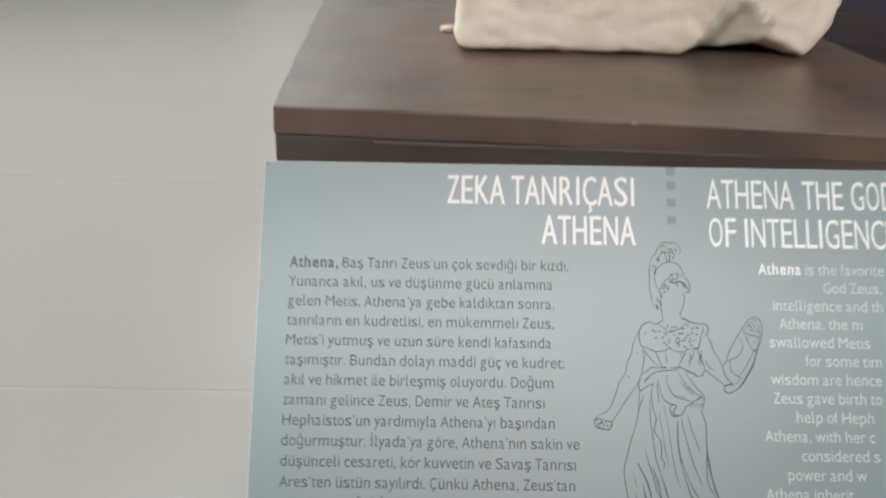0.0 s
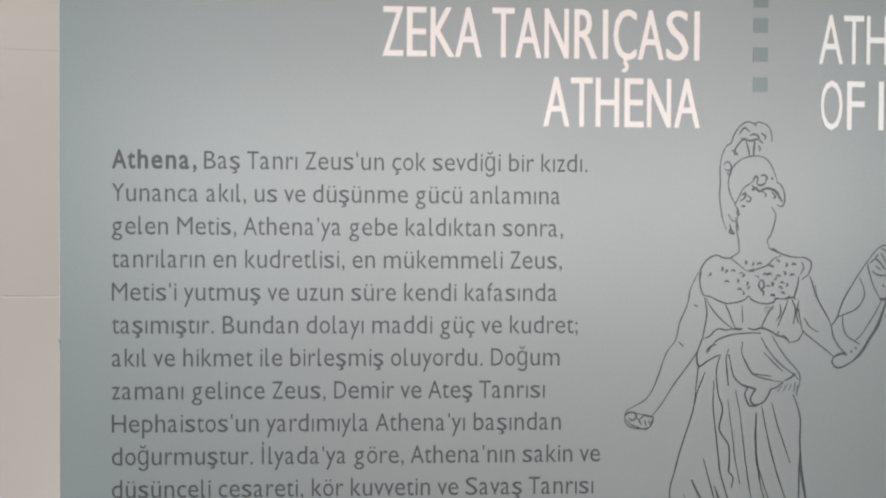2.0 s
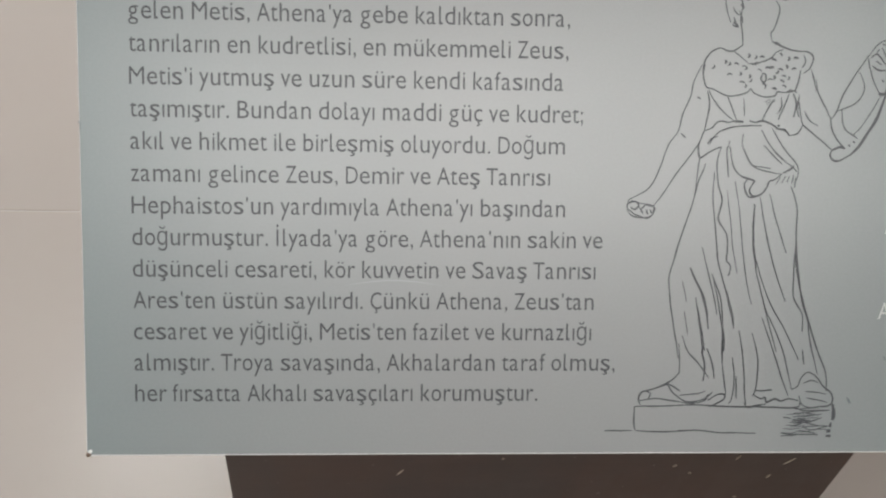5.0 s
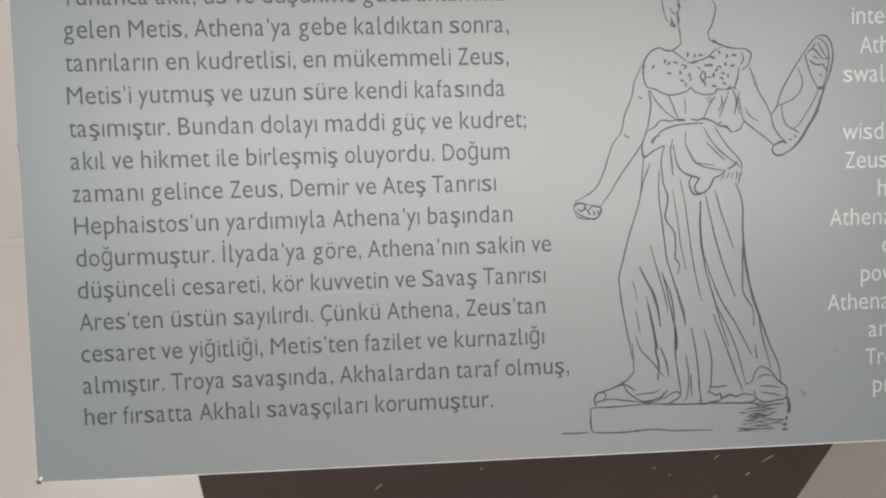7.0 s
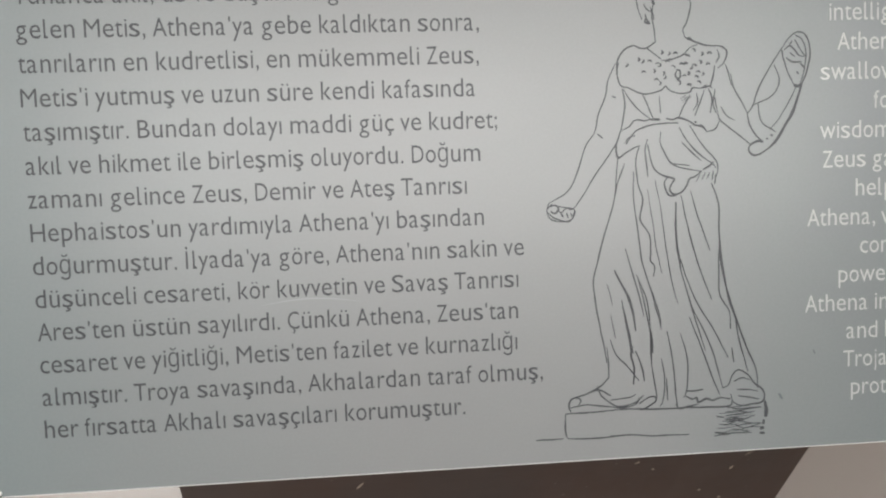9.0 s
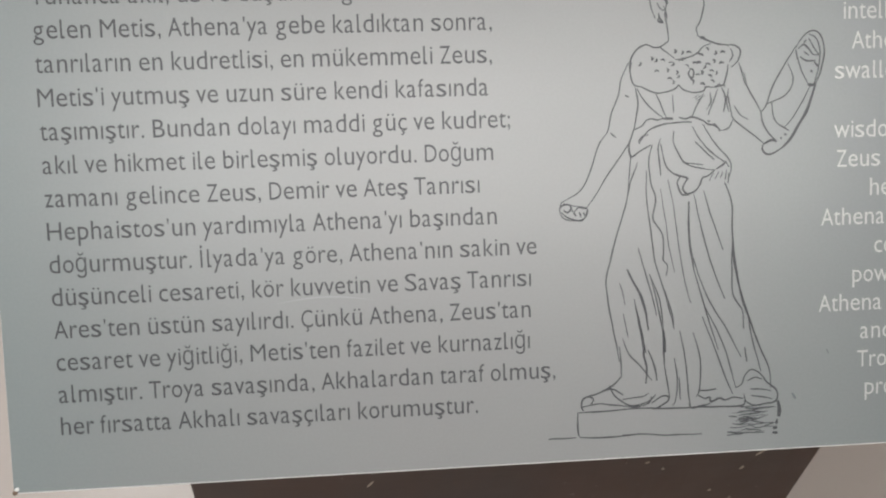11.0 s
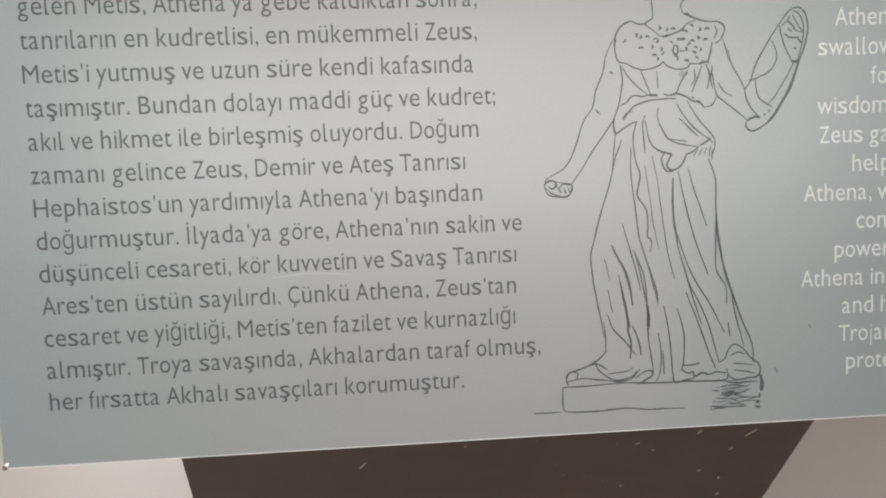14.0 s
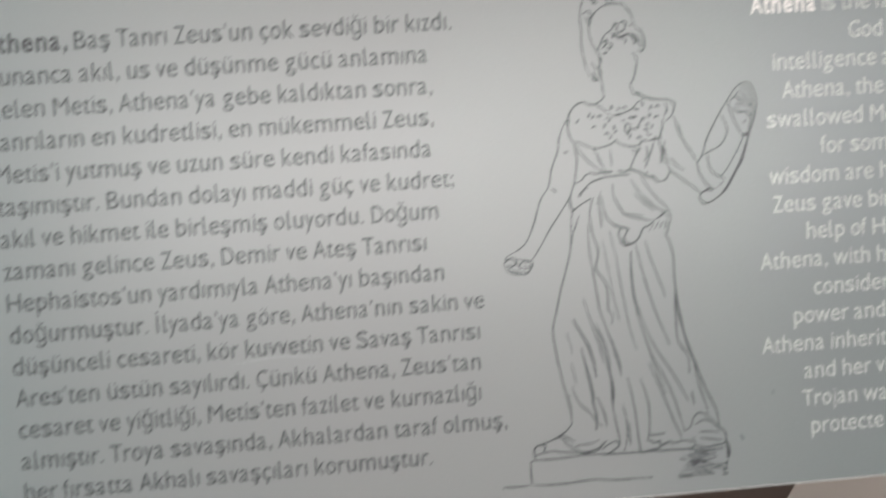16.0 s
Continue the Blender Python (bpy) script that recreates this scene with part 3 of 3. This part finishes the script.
    stroke(1.3, (18.96, -0.97), (19.05, -1.09), (19.09, -1.30), (19.01, -1.17))
    stroke(1, (18.76, -1.26), (18.84, -1.42), (18.97, -1.50), (19.05, -1.42))
    stroke(1.4, (18.81, -1.58), (18.85, -1.75), (18.94, -1.87), (18.79, -1.83), (18.85, -1.68))
    stroke(1, (18.97, -1.38), (19.06, -1.58), (19.09, -1.75))
    # head, neck and shoulders
    stroke(1, (19.09, -1.17), (19.02, -1.58), (19.07, -1.99), (19.12, -2.44))
    stroke(1, (20.13, -1.04), (20.25, -1.24), (20.21, -1.57), (20.11, -1.90), (20.01, -2.06), (20.06, -2.31))
    stroke(1.3, (20.06, -2.31), (20.25, -2.39), (20.42, -2.47), (20.72, -2.57), (21.06, -2.61))
    stroke(2, (20.12, -2.35), (20.21, -2.35), (20.29, -2.40))
    stroke(1.2, (19.12, -2.44), (18.83, -2.61), (18.62, -2.61), (18.41, -2.53), (18.12, -2.65), (17.92, -2.94), (17.87, -3.31), (17.93, -3.64))
    stroke(1, (18.83, -2.61), (19.04, -2.77), (19.30, -2.97))
    stroke(1, (19.30, -3.01), (19.63, -2.97), (20.01, -2.84), (20.21, -2.64), (20.46, -2.55))
    stroke(1.2, (21.06, -2.59), (21.27, -2.63), (21.42, -2.79), (21.32, -3.12), (21.12, -3.29))
    stroke(1, (21.10, -2.71), (21.17, -2.92), (21.07, -3.12))
    stroke(1, (21.37, -3.16), (21.46, -3.45), (21.57, -3.85))
    # breastplate
    stroke(1.1, (17.93, -3.06), (17.88, -3.38), (17.98, -3.75), (18.25, -3.83), (18.50, -3.96), (18.75, -4.03), (19.05, -3.99), (19.30, -3.90), (19.42, -3.78))
    stroke(1.1, (19.42, -3.78), (19.56, -3.95), (19.85, -4.04), (20.20, -4.00), (20.28, -3.88), (20.54, -3.89), (20.75, -3.77))
    stroke(1.2, (21.02, -3.20), (20.97, -3.53), (20.88, -3.82), (20.92, -3.90))
    stroke(1.4, (19.76, -3.30), (19.88, -3.33), (19.90, -3.51), (19.82, -3.59), (19.74, -3.46), (19.78, -3.34))
    stroke(1.4, (19.79, -3.63), (19.90, -3.67), (19.88, -3.79))
    # bodice
    stroke(1, (18.08, -3.87), (18.28, -4.20), (18.57, -4.54), (18.91, -4.81))
    stroke(1.2, (18.04, -3.87), (18.11, -4.28), (18.06, -4.68), (17.97, -5.13))
    stroke(1, (18.68, -4.05), (18.83, -4.38), (19.01, -4.79))
    stroke(0.7, (19.22, -4.10), (19.25, -4.47), (19.25, -4.64))
    stroke(1, (20.20, -4.09), (20.02, -4.41), (19.84, -4.77))
    stroke(1, (20.67, -3.93), (20.53, -4.34), (20.36, -4.75))
    stroke(1, (20.41, -4.05), (20.45, -4.34), (20.32, -4.58))
    stroke(1.2, (20.80, -3.90), (20.92, -4.27), (20.86, -4.68))
    stroke(1, (21.01, -3.94), (20.96, -4.35), (21.04, -4.68))
    stroke(0.6, (19.90, -4.20), (20.07, -4.10))
    stroke(0.6, (19.94, -4.26), (20.15, -4.13))
    stroke(0.6, (19.98, -4.31), (20.24, -4.15))
    stroke(1.6, (20.58, -3.89), (20.71, -3.85), (20.88, -3.82))
    # waist
    stroke(1.2, (18.01, -5.13), (18.23, -5.02), (18.36, -4.86), (18.53, -4.82), (18.74, -4.87), (18.91, -4.83))
    stroke(2.4, (18.91, -4.84), (19.08, -4.83), (19.23, -4.83))
    stroke(1.4, (19.42, -4.80), (19.63, -4.85), (19.84, -4.80), (20.18, -4.91), (20.35, -5.04), (20.57, -5.08), (20.70, -5.17), (20.74, -5.27))
    stroke(1.8, (20.34, -4.93), (20.41, -4.96))
    stroke(1.8, (20.53, -5.04), (20.63, -5.10))
    stroke(1.2, (18.13, -5.59), (18.35, -5.27), (18.56, -5.11), (18.99, -5.00), (19.42, -4.95), (19.82, -4.96))
    stroke(1.2, (17.97, -5.13), (17.88, -5.38), (17.79, -5.66), (17.85, -5.99), (18.13, -5.83), (18.43, -5.68), (18.51, -5.64))
    stroke(1, (18.09, -5.55), (18.22, -5.39), (18.43, -5.31))
    stroke(1, (20.74, -5.25), (21.00, -5.18), (21.17, -4.89))
    # raised arm and shield
    stroke(1, (21.53, -3.46), (21.65, -3.96), (21.91, -4.38), (22.08, -4.71))
    stroke(1.1, (21.09, -4.60), (21.17, -4.89), (21.47, -5.15), (21.81, -5.41), (22.16, -5.71))
    stroke(1, (21.22, -4.48), (21.39, -4.77), (21.65, -4.93))
    stroke(1, (21.01, -4.19), (21.09, -4.60))
    stroke(1.1, (22.08, -4.71), (22.25, -4.47), (22.43, -3.98), (22.69, -3.49), (22.96, -3.08), (23.22, -2.68))
    stroke(1, (22.21, -4.47), (22.56, -4.35), (22.82, -4.23), (23.04, -3.99), (23.13, -3.62), (22.97, -3.23))
    stroke(1.2, (22.08, -4.71), (22.12, -5.04), (22.29, -5.34), (22.55, -5.60))
    stroke(1.1, (22.41, -4.40), (22.47, -4.80), (22.60, -5.06), (22.86, -5.23), (22.99, -5.32))
    stroke(2, (22.16, -5.71), (22.42, -5.59), (22.59, -5.64))
    stroke(1.4, (22.16, -5.71), (22.11, -5.87), (22.24, -6.03), (22.46, -6.03), (22.77, -5.85))
    stroke(2.2, (22.77, -5.85), (23.03, -5.57), (23.29, -5.16), (23.56, -4.71), (23.73, -4.26), (23.87, -3.85))
    stroke(0.9, (22.81, -5.23), (23.12, -4.90), (23.47, -4.33), (23.69, -3.92))
    stroke(2.6, (23.60, -3.88), (23.74, -3.91), (23.87, -3.85))
    stroke(1.3, (23.87, -3.85), (24.04, -3.44), (24.15, -2.94), (24.10, -2.53), (23.96, -2.28))
    stroke(1, (23.82, -3.84), (23.98, -3.27), (24.00, -2.78), (23.87, -2.44), (23.65, -2.29))
    stroke(1.1, (23.26, -3.01), (23.39, -3.42), (23.60, -3.84))
    stroke(1, (23.22, -2.72), (23.41, -2.44), (23.65, -2.23), (23.87, -2.21), (24.04, -2.36), (24.13, -2.61))
    stroke(1.2, (23.30, -2.76), (23.48, -2.64), (23.65, -2.77), (23.78, -2.94), (23.96, -2.98))
    stroke(1.4, (23.35, -3.01), (23.56, -3.14), (23.87, -3.14))
    stroke(1.1, (23.65, -2.44), (23.83, -2.77), (23.98, -2.98))
    stroke(1, (23.48, -2.85), (23.65, -2.97))
    stroke(1.4, (23.69, -3.43), (23.75, -3.51))
    stroke(1, (23.57, -2.48), (23.48, -2.60))
    stroke(1.3, (23.82, -3.18), (23.98, -3.35))
    stroke(1, (23.22, -2.76), (23.26, -3.09))
    stroke(1.3, (22.70, -5.52), (22.75, -5.56))
    stroke(1.3, (22.84, -5.40), (22.90, -5.46))
    # overfold
    stroke(1, (19.84, -5.10), (20.01, -5.40), (20.26, -5.73), (20.60, -6.04), (20.90, -6.25), (21.03, -6.42))
    stroke(1, (20.18, -5.03), (20.35, -5.32), (20.65, -5.75), (20.90, -6.00), (21.07, -6.26), (21.09, -6.51), (21.02, -6.71))
    stroke(1, (19.24, -5.21), (19.22, -5.54), (19.36, -5.87), (19.53, -6.17), (19.82, -6.34), (20.25, -6.44), (20.55, -6.49))
    stroke(1, (19.52, -6.21), (19.87, -6.26), (20.17, -6.31))
    stroke(1.4, (20.55, -6.49), (20.33, -6.65), (20.16, -6.71), (20.07, -6.93), (19.90, -7.13), (19.64, -7.19), (19.51, -7.04), (19.60, -6.83), (19.65, -6.71), (19.39, -6.62), (19.18, -6.53), (19.01, -6.36), (18.89, -6.02), (18.81, -5.61))
    stroke(1.5, (20.59, -6.45), (20.81, -6.33), (20.94, -6.21))
    stroke(1, (19.92, -5.56), (20.26, -5.90), (20.55, -6.16))
    stroke(1.2, (19.43, -6.66), (19.34, -6.87), (19.47, -7.20), (19.72, -7.23))
    stroke(0.7, (20.51, -6.57), (20.37, -6.82))
    stroke(0.7, (20.68, -6.54), (20.55, -6.78))
    stroke(0.7, (20.81, -6.54), (20.72, -6.75))
    stroke(0.8, (20.94, -6.50), (20.89, -6.79))
    stroke(1, (21.02, -6.59), (20.98, -6.92))
    stroke(1, (18.81, -5.44), (18.72, -5.77), (18.78, -6.27), (18.81, -6.60))
    # skirt outline
    stroke(1.1, (17.85, -5.92), (17.72, -7.23), (17.39, -8.35), (17.15, -9.16), (16.98, -9.87), (17.02, -10.38), (17.14, -11.20), (17.30, -12.02), (17.37, -12.48))
    stroke(1, (18.06, -6.17), (17.82, -6.83), (17.67, -7.44))
    stroke(1.2, (20.87, -6.88), (21.10, -7.54), (21.11, -8.56), (21.23, -9.58), (21.41, -10.61), (21.75, -11.54), (22.09, -12.48))
    stroke(1.1, (21.11, -8.56), (21.09, -9.58), (21.09, -10.40), (21.26, -10.76), (21.42, -11.02), (21.46, -11.59))
    # long folds
    stroke(1, (18.34, -6.43), (18.34, -7.34), (18.46, -8.35), (18.59, -9.37), (18.92, -10.49), (19.15, -11.42))
    stroke(1.1, (18.55, -5.62), (18.43, -6.12), (18.48, -6.83), (18.64, -7.34), (18.53, -7.94), (18.82, -8.45), (18.86, -8.96), (18.84, -9.27), (18.98, -9.47), (18.92, -9.78))
    stroke(0.7, (18.79, -7.03), (18.91, -7.84), (19.04, -8.86), (19.21, -9.68))
    stroke(0.8, (19.04, -6.73), (19.22, -7.74), (19.40, -9.17), (19.58, -10.19), (19.73, -10.70))
    stroke(1.6, (19.70, -7.44), (19.70, -8.56), (19.83, -9.58))
    stroke(1, (19.83, -9.58), (20.17, -10.81), (20.62, -12.26))
    stroke(1, (19.82, -9.27), (20.26, -10.50), (20.92, -11.64), (21.36, -12.52))
    stroke(1, (19.87, -7.23), (20.11, -8.35), (20.45, -9.58), (20.84, -10.61))
    stroke(1, (20.18, -7.13), (20.46, -8.05), (20.80, -9.02))
    stroke(0.7, (17.42, -9.97), (17.59, -10.64))
    stroke(1.8, (17.67, -9.52), (17.99, -10.18), (18.20, -10.69), (18.32, -11.51))
    stroke(1, (17.89, -10.49), (18.06, -11.31), (18.24, -12.23))
    stroke(1, (18.04, -8.86), (18.29, -9.77), (18.51, -10.59), (18.60, -11.05))
    stroke(1, (18.39, -9.72), (18.72, -10.59), (18.82, -11.52))
    stroke(1.7, (18.82, -11.52), (18.88, -12.24))
    stroke(0.7, (17.52, -10.94), (17.66, -11.71))
    # lower folds
    stroke(1, (17.93, -10.73), (18.07, -11.56), (18.19, -12.30))
    stroke(1, (18.42, -9.78), (18.66, -10.77), (18.80, -11.60))
    stroke(1.5, (18.80, -11.60), (18.84, -12.64))
    stroke(1, (18.84, -12.64), (18.98, -13.70))
    stroke(0.8, (19.17, -11.52), (19.08, -10.89), (18.88, -10.26))
    stroke(1, (19.36, -11.58), (19.53, -12.58), (19.62, -13.63), (19.67, -14.05))
    stroke(1, (19.78, -11.65), (20.01, -12.50), (19.99, -13.44), (19.88, -13.75))
    stroke(1.1, (20.11, -11.15), (20.54, -12.31), (20.85, -13.17), (21.06, -13.71))
    stroke(1, (20.19, -10.84), (20.76, -12.01), (21.01, -12.86), (21.17, -13.51))
    stroke(1.1, (21.11, -8.71), (21.16, -9.44), (21.31, -10.17), (21.62, -11.12), (21.93, -12.07), (22.30, -12.93), (22.35, -13.57))
    stroke(1, (21.62, -11.22), (21.77, -12.06), (22.03, -13.02))
    stroke(1, (21.50, -12.21), (21.55, -12.68))
    stroke(1, (17.49, -11.74), (17.69, -12.27), (18.10, -12.71), (18.41, -13.14))
    stroke(1.6, (18.22, -11.99), (18.16, -12.29), (18.26, -12.72), (18.22, -13.24))
    stroke(1.4, (18.32, -12.15), (18.52, -12.73), (18.57, -13.15))
    stroke(1, (19.16, -12.45), (19.25, -13.19), (19.19, -13.81), (19.08, -14.02))
    stroke(1, (19.31, -13.09), (19.35, -13.82))
    # feet
    stroke(1.2, (21.17, -13.51), (21.38, -13.41), (21.50, -13.10), (21.71, -12.95), (22.03, -13.13), (22.25, -13.41), (22.52, -13.63), (22.59, -13.90), (22.46, -14.06), (22.13, -14.09), (21.81, -14.12), (21.54, -14.00), (21.44, -13.73))
    stroke(1, (21.55, -13.32), (21.82, -13.22), (22.09, -13.29))
    stroke(1, (21.65, -13.59), (22.03, -13.61), (22.35, -13.68))
    stroke(1, (21.70, -13.80), (22.14, -13.88), (22.41, -13.95))
    stroke(1.2, (19.94, -13.54), (20.21, -13.56), (20.53, -13.52))
    stroke(1.5, (19.94, -13.70), (20.15, -13.82), (20.31, -13.77), (20.36, -13.93), (20.63, -13.84), (20.84, -13.91), (21.11, -13.82), (21.43, -13.89))
    stroke(1.3, (19.61, -13.94), (19.72, -14.11), (19.98, -14.07), (20.36, -13.99))
    stroke(1, (17.45, -13.71), (17.77, -13.68), (18.08, -13.65), (18.30, -13.55))
    stroke(1.2, (17.45, -13.92), (17.87, -13.97), (18.29, -13.87), (18.40, -13.66))
    stroke(1.3, (18.40, -13.87), (18.72, -13.68), (18.93, -13.69), (18.92, -13.85), (18.60, -14.04), (18.44, -14.09))
    # top, shading and edge of the base
    stroke(1.3, (17.44, -14.03), (18.08, -14.02), (18.92, -14.09), (19.98, -14.09), (20.95, -14.13), (21.43, -14.10), (21.49, -13.95))
    stroke(1, (20.94, -14.44), (21.21, -14.48))
    stroke(1, (20.89, -14.97), (21.21, -15.01))
    stroke(1, (21.38, -14.15), (21.70, -14.22), (22.46, -14.21))
    stroke(1, (21.43, -14.47), (21.81, -14.60), (22.24, -14.47))
    stroke(1, (21.59, -14.75), (21.91, -14.87), (22.45, -14.75))
    stroke(1, (21.59, -14.27), (22.13, -14.39))
    stroke(1, (21.70, -14.65), (22.13, -14.73))
    stroke(1, (21.48, -14.88), (22.02, -14.96))
    stroke(3.2, (22.60, -14.01), (22.64, -14.28), (22.62, -14.54))
    stroke(2.2, (22.56, -14.62), (22.55, -14.78))
    stroke(2.0, (22.42, -14.93), (22.57, -14.88))
    stroke(2.0, (22.40, -15.06), (22.58, -15.08))
    stroke(1, (20.88, -15.08), (21.48, -15.01), (22.13, -15.03))
    stroke(1.1, (17.43, -14.87), (18.06, -14.88), (18.69, -14.94), (19.33, -14.96), (20.03, -14.97))
    # lowered arm and fist
    stroke(1, (17.83, -3.08), (17.60, -3.55), (17.48, -4.08), (17.26, -4.62), (17.17, -5.02), (17.11, -5.22))
    stroke(1, (17.11, -5.22), (16.85, -5.56), (16.66, -6.10), (16.41, -6.71), (16.15, -7.05), (15.61, -7.35))
    stroke(1, (17.95, -5.14), (17.80, -5.55), (17.41, -6.09), (17.02, -6.64), (16.63, -7.25), (16.37, -7.56))
    stroke(1, (15.61, -7.35), (15.55, -7.60), (15.67, -7.84), (15.97, -7.92), (16.31, -7.89), (16.44, -7.65), (16.34, -7.53), (15.96, -7.46), (15.68, -7.38))
    stroke(1, (17.69, -4.08), (17.82, -4.13))
    stroke(1, (17.22, -5.23), (17.39, -5.38))
    # far foot
    stroke(1.3, (17.42, -12.96), (17.12, -13.25), (16.70, -13.46), (16.22, -13.59), (16.10, -13.85), (16.16, -14.03))
    stroke(1, (17.38, -12.0), (17.42, -12.5), (17.42, -12.98))
    stroke(1.2, (17.03, -13.24), (17.23, -13.61), (17.70, -13.92), (18.24, -13.83), (18.54, -13.61))
    stroke(1.2, (16.10, -13.90), (16.63, -13.81), (17.11, -13.87), (17.58, -13.94))
    stroke(1.2, (16.70, -13.46), (17.12, -13.36), (17.47, -13.56))
    stroke(1.2, (16.19, -13.61), (16.34, -13.56), (16.49, -13.65), (16.40, -13.84))
    # base
    stroke(1.2, (15.98, -14.08), (16.63, -14.06), (17.58, -14.04))
    stroke(1.2, (15.98, -14.08), (15.97, -14.67), (16.02, -14.85))
    stroke(1.2, (15.02, -14.88), (15.90, -14.87))
    stroke(1.2, (16.02, -14.87), (16.85, -14.93), (18.07, -14.87))
    stroke(1.3, (15.54, -7.54), (15.64, -7.44), (15.84, -7.42), (15.92, -7.54), (15.80, -7.66), (15.67, -7.59))
    stroke(1.1, (15.59, -7.64), (15.75, -7.79), (15.92, -7.86), (16.21, -7.94), (16.36, -7.84), (16.42, -7.59))
    stroke(1, (15.92, -7.54), (16.00, -7.64), (16.15, -7.52), (16.30, -7.56), (16.40, -7.54))
    stroke(1.2, (16.00, -7.66), (16.08, -7.79))
    stroke(1.2, (16.18, -7.66), (16.23, -7.82))
    stroke(1, (16.30, -7.66), (16.35, -7.78))
    # hatching on the shaded end of the base
    rnd = random.Random(4)
    for i in range(22):
        y = -14.14 - 0.90 * i / 21
        x = rnd.uniform(20.95, 21.95)
        ribbon([(x, y), (x + 0.28, y + rnd.uniform(-0.03, 0.04)), (min(x + rnd.uniform(0.45, 0.85), 22.52), y + rnd.uniform(-0.02, 0.07))], rnd.uniform(0.45, 0.95))
    # small hooked marks on the breastplate
    for x, y in ((18.22, -3.14), (18.60, -2.97), (18.73, -3.03), (18.94, -3.00), (18.72, -3.32), (19.10, -3.33), (19.27, -3.17), (19.40, -3.41), (19.14, -3.57), (19.44, -3.54), (19.27, -3.70), (19.36, -2.76), (19.58, -2.81), (19.75, -2.77), (20.04, -2.82), (19.95, -3.10), (20.17, -2.86), (20.38, -2.70), (20.64, -2.83), (20.85, -2.79), (20.59, -3.07), (20.38, -3.15), (20.50, -3.36), (20.46, -3.52), (20.20, -3.43), (20.03, -3.47), (20.08, -3.10), (19.70, -3.18), (19.57, -2.97), (20.80, -3.12), (20.29, -3.27), (20.54, -3.68), (20.20, -3.76), (20.67, -3.44), (19.49, -3.01), (19.19, -3.08)):
        a = rnd.uniform(0.4, 2.8)
        ribbon([(x - 0.09 * math.cos(a), y - 0.07 * math.sin(a)), (x, y), (x + 0.09 * math.cos(a + 1.1), y + 0.07 * math.sin(a + 1.1))], rnd.uniform(1.1, 1.7))
    return bm


drawing = part("line_drawing", build_drawing(), INK_DRAWING, face, "dark grey pen outline of a robed statue on a low base")

# wear on the panel
def scuff(name, mat, pts, weight, label=""):
    bm = bmesh.new()
    left, right = [], []
    for i, p in enumerate(pts):
        w = weight * math.sin(math.pi * (i + 0.3) / (len(pts) - 0.4)) / 2
        left.append(bm.verts.new((p[0] * S, -0.0002, (p[1] + w) * S)))
        right.append(bm.verts.new((p[0] * S, -0.0002, (p[1] - w) * S)))
    for i in range(len(pts) - 1):
        bm.faces.new((right[i], right[i + 1], left[i + 1], left[i]))
    part(name, bm, mat, face, label)


scuff("scratch", SCUFF, [(6.6 + 0.28 * i, -10.15 + 0.16 * math.sin(math.pi * i / 11)) for i in range(12)], 0.045, "faint pale scratch")
scuff("spot", SPOT, [(23.05, -13.8), (23.1, -13.86), (23.15, -13.93), (23.2, -13.96)], 0.16, "small grey spot")
scuff("spot", SPOT, [(24.22, -12.42), (24.27, -12.48), (24.31, -12.53)], 0.12, "small grey spot")
scuff("nick", SPOT, [(LEFT - 0.02, -5.12), (LEFT + 0.04, -5.2), (LEFT + 0.07, -5.3), (LEFT + 0.02, -5.42)], 0.12, "dark nick on the edge")
# lifted corner of the face, and a pin
bm = bmesh.new()
bmesh.ops.create_uvsphere(bm, u_segments=10, v_segments=6, radius=0.0010)
bmesh.ops.transform(bm, matrix=pose((LEFT + 0.12) * S, -0.0004, (BOTTOM + 0.14) * S, 0, 35, 0) @ Matrix.Diagonal((0.9, 0.5, 1.5, 1)), verts=bm.verts)
part("corner_curl", bm, CORE, panel, "small white curl at the torn corner", True)
bm = bmesh.new()
bmesh.ops.create_uvsphere(bm, u_segments=10, v_segments=6, radius=0.0010)
bmesh.ops.transform(bm, matrix=pose((LEFT + 0.16) * S, -0.0002, (TOP - 0.15) * S), verts=bm.verts)
part("pin", bm, METAL, panel, "small dark pin head", True)
bm = bmesh.new()
bmesh.ops.create_uvsphere(bm, u_segments=10, v_segments=6, radius=0.0013)
bmesh.ops.transform(bm, matrix=pose((LEFT + 0.07) * S, -0.0003, (BOTTOM + 0.06) * S), verts=bm.verts)
part("pin", bm, METAL, panel, "small dark pin head", True)

# ---- floor, last for its tiles ----
floor = mesh_thing("floor", box(X0, X1, Y0, Y1, -0.12, -0.0015), GROUT, "polished beige stone tile floor with pale joints", "floor", "structure")
TILE_X, TILE_Y, GAP = 2.5, 1.25, 0.004
tile_mesh = None
for i in range(6):
    for j in range(12):
        x, y = -7.5 + i * TILE_X, 0.825 - 5 * TILE_Y + j * TILE_Y
        a0, a1, b0, b1 = max(x + GAP / 2, X0), min(x + TILE_X - GAP / 2, X1), max(y + GAP / 2, Y0), min(y + TILE_Y - GAP / 2, Y1)
        if a1 - a0 < 0.02 or b1 - b0 < 0.02:
            continue
        full = a1 - a0 > TILE_X - GAP - 1e-4 and b1 - b0 > TILE_Y - GAP - 1e-4
        if full and tile_mesh:
            ob = new("tile", tile_mesh)
            ob.parent = floor
        else:
            ob = part("tile", box(-(a1 - a0) / 2, (a1 - a0) / 2, -(b1 - b0) / 2, (b1 - b0) / 2, -0.011, 0, 0.0008, 1), FLOOR, floor)
            if full:
                tile_mesh = ob.data
        ob.location = ((a0 + a1) / 2, (b0 + b1) / 2, 0)
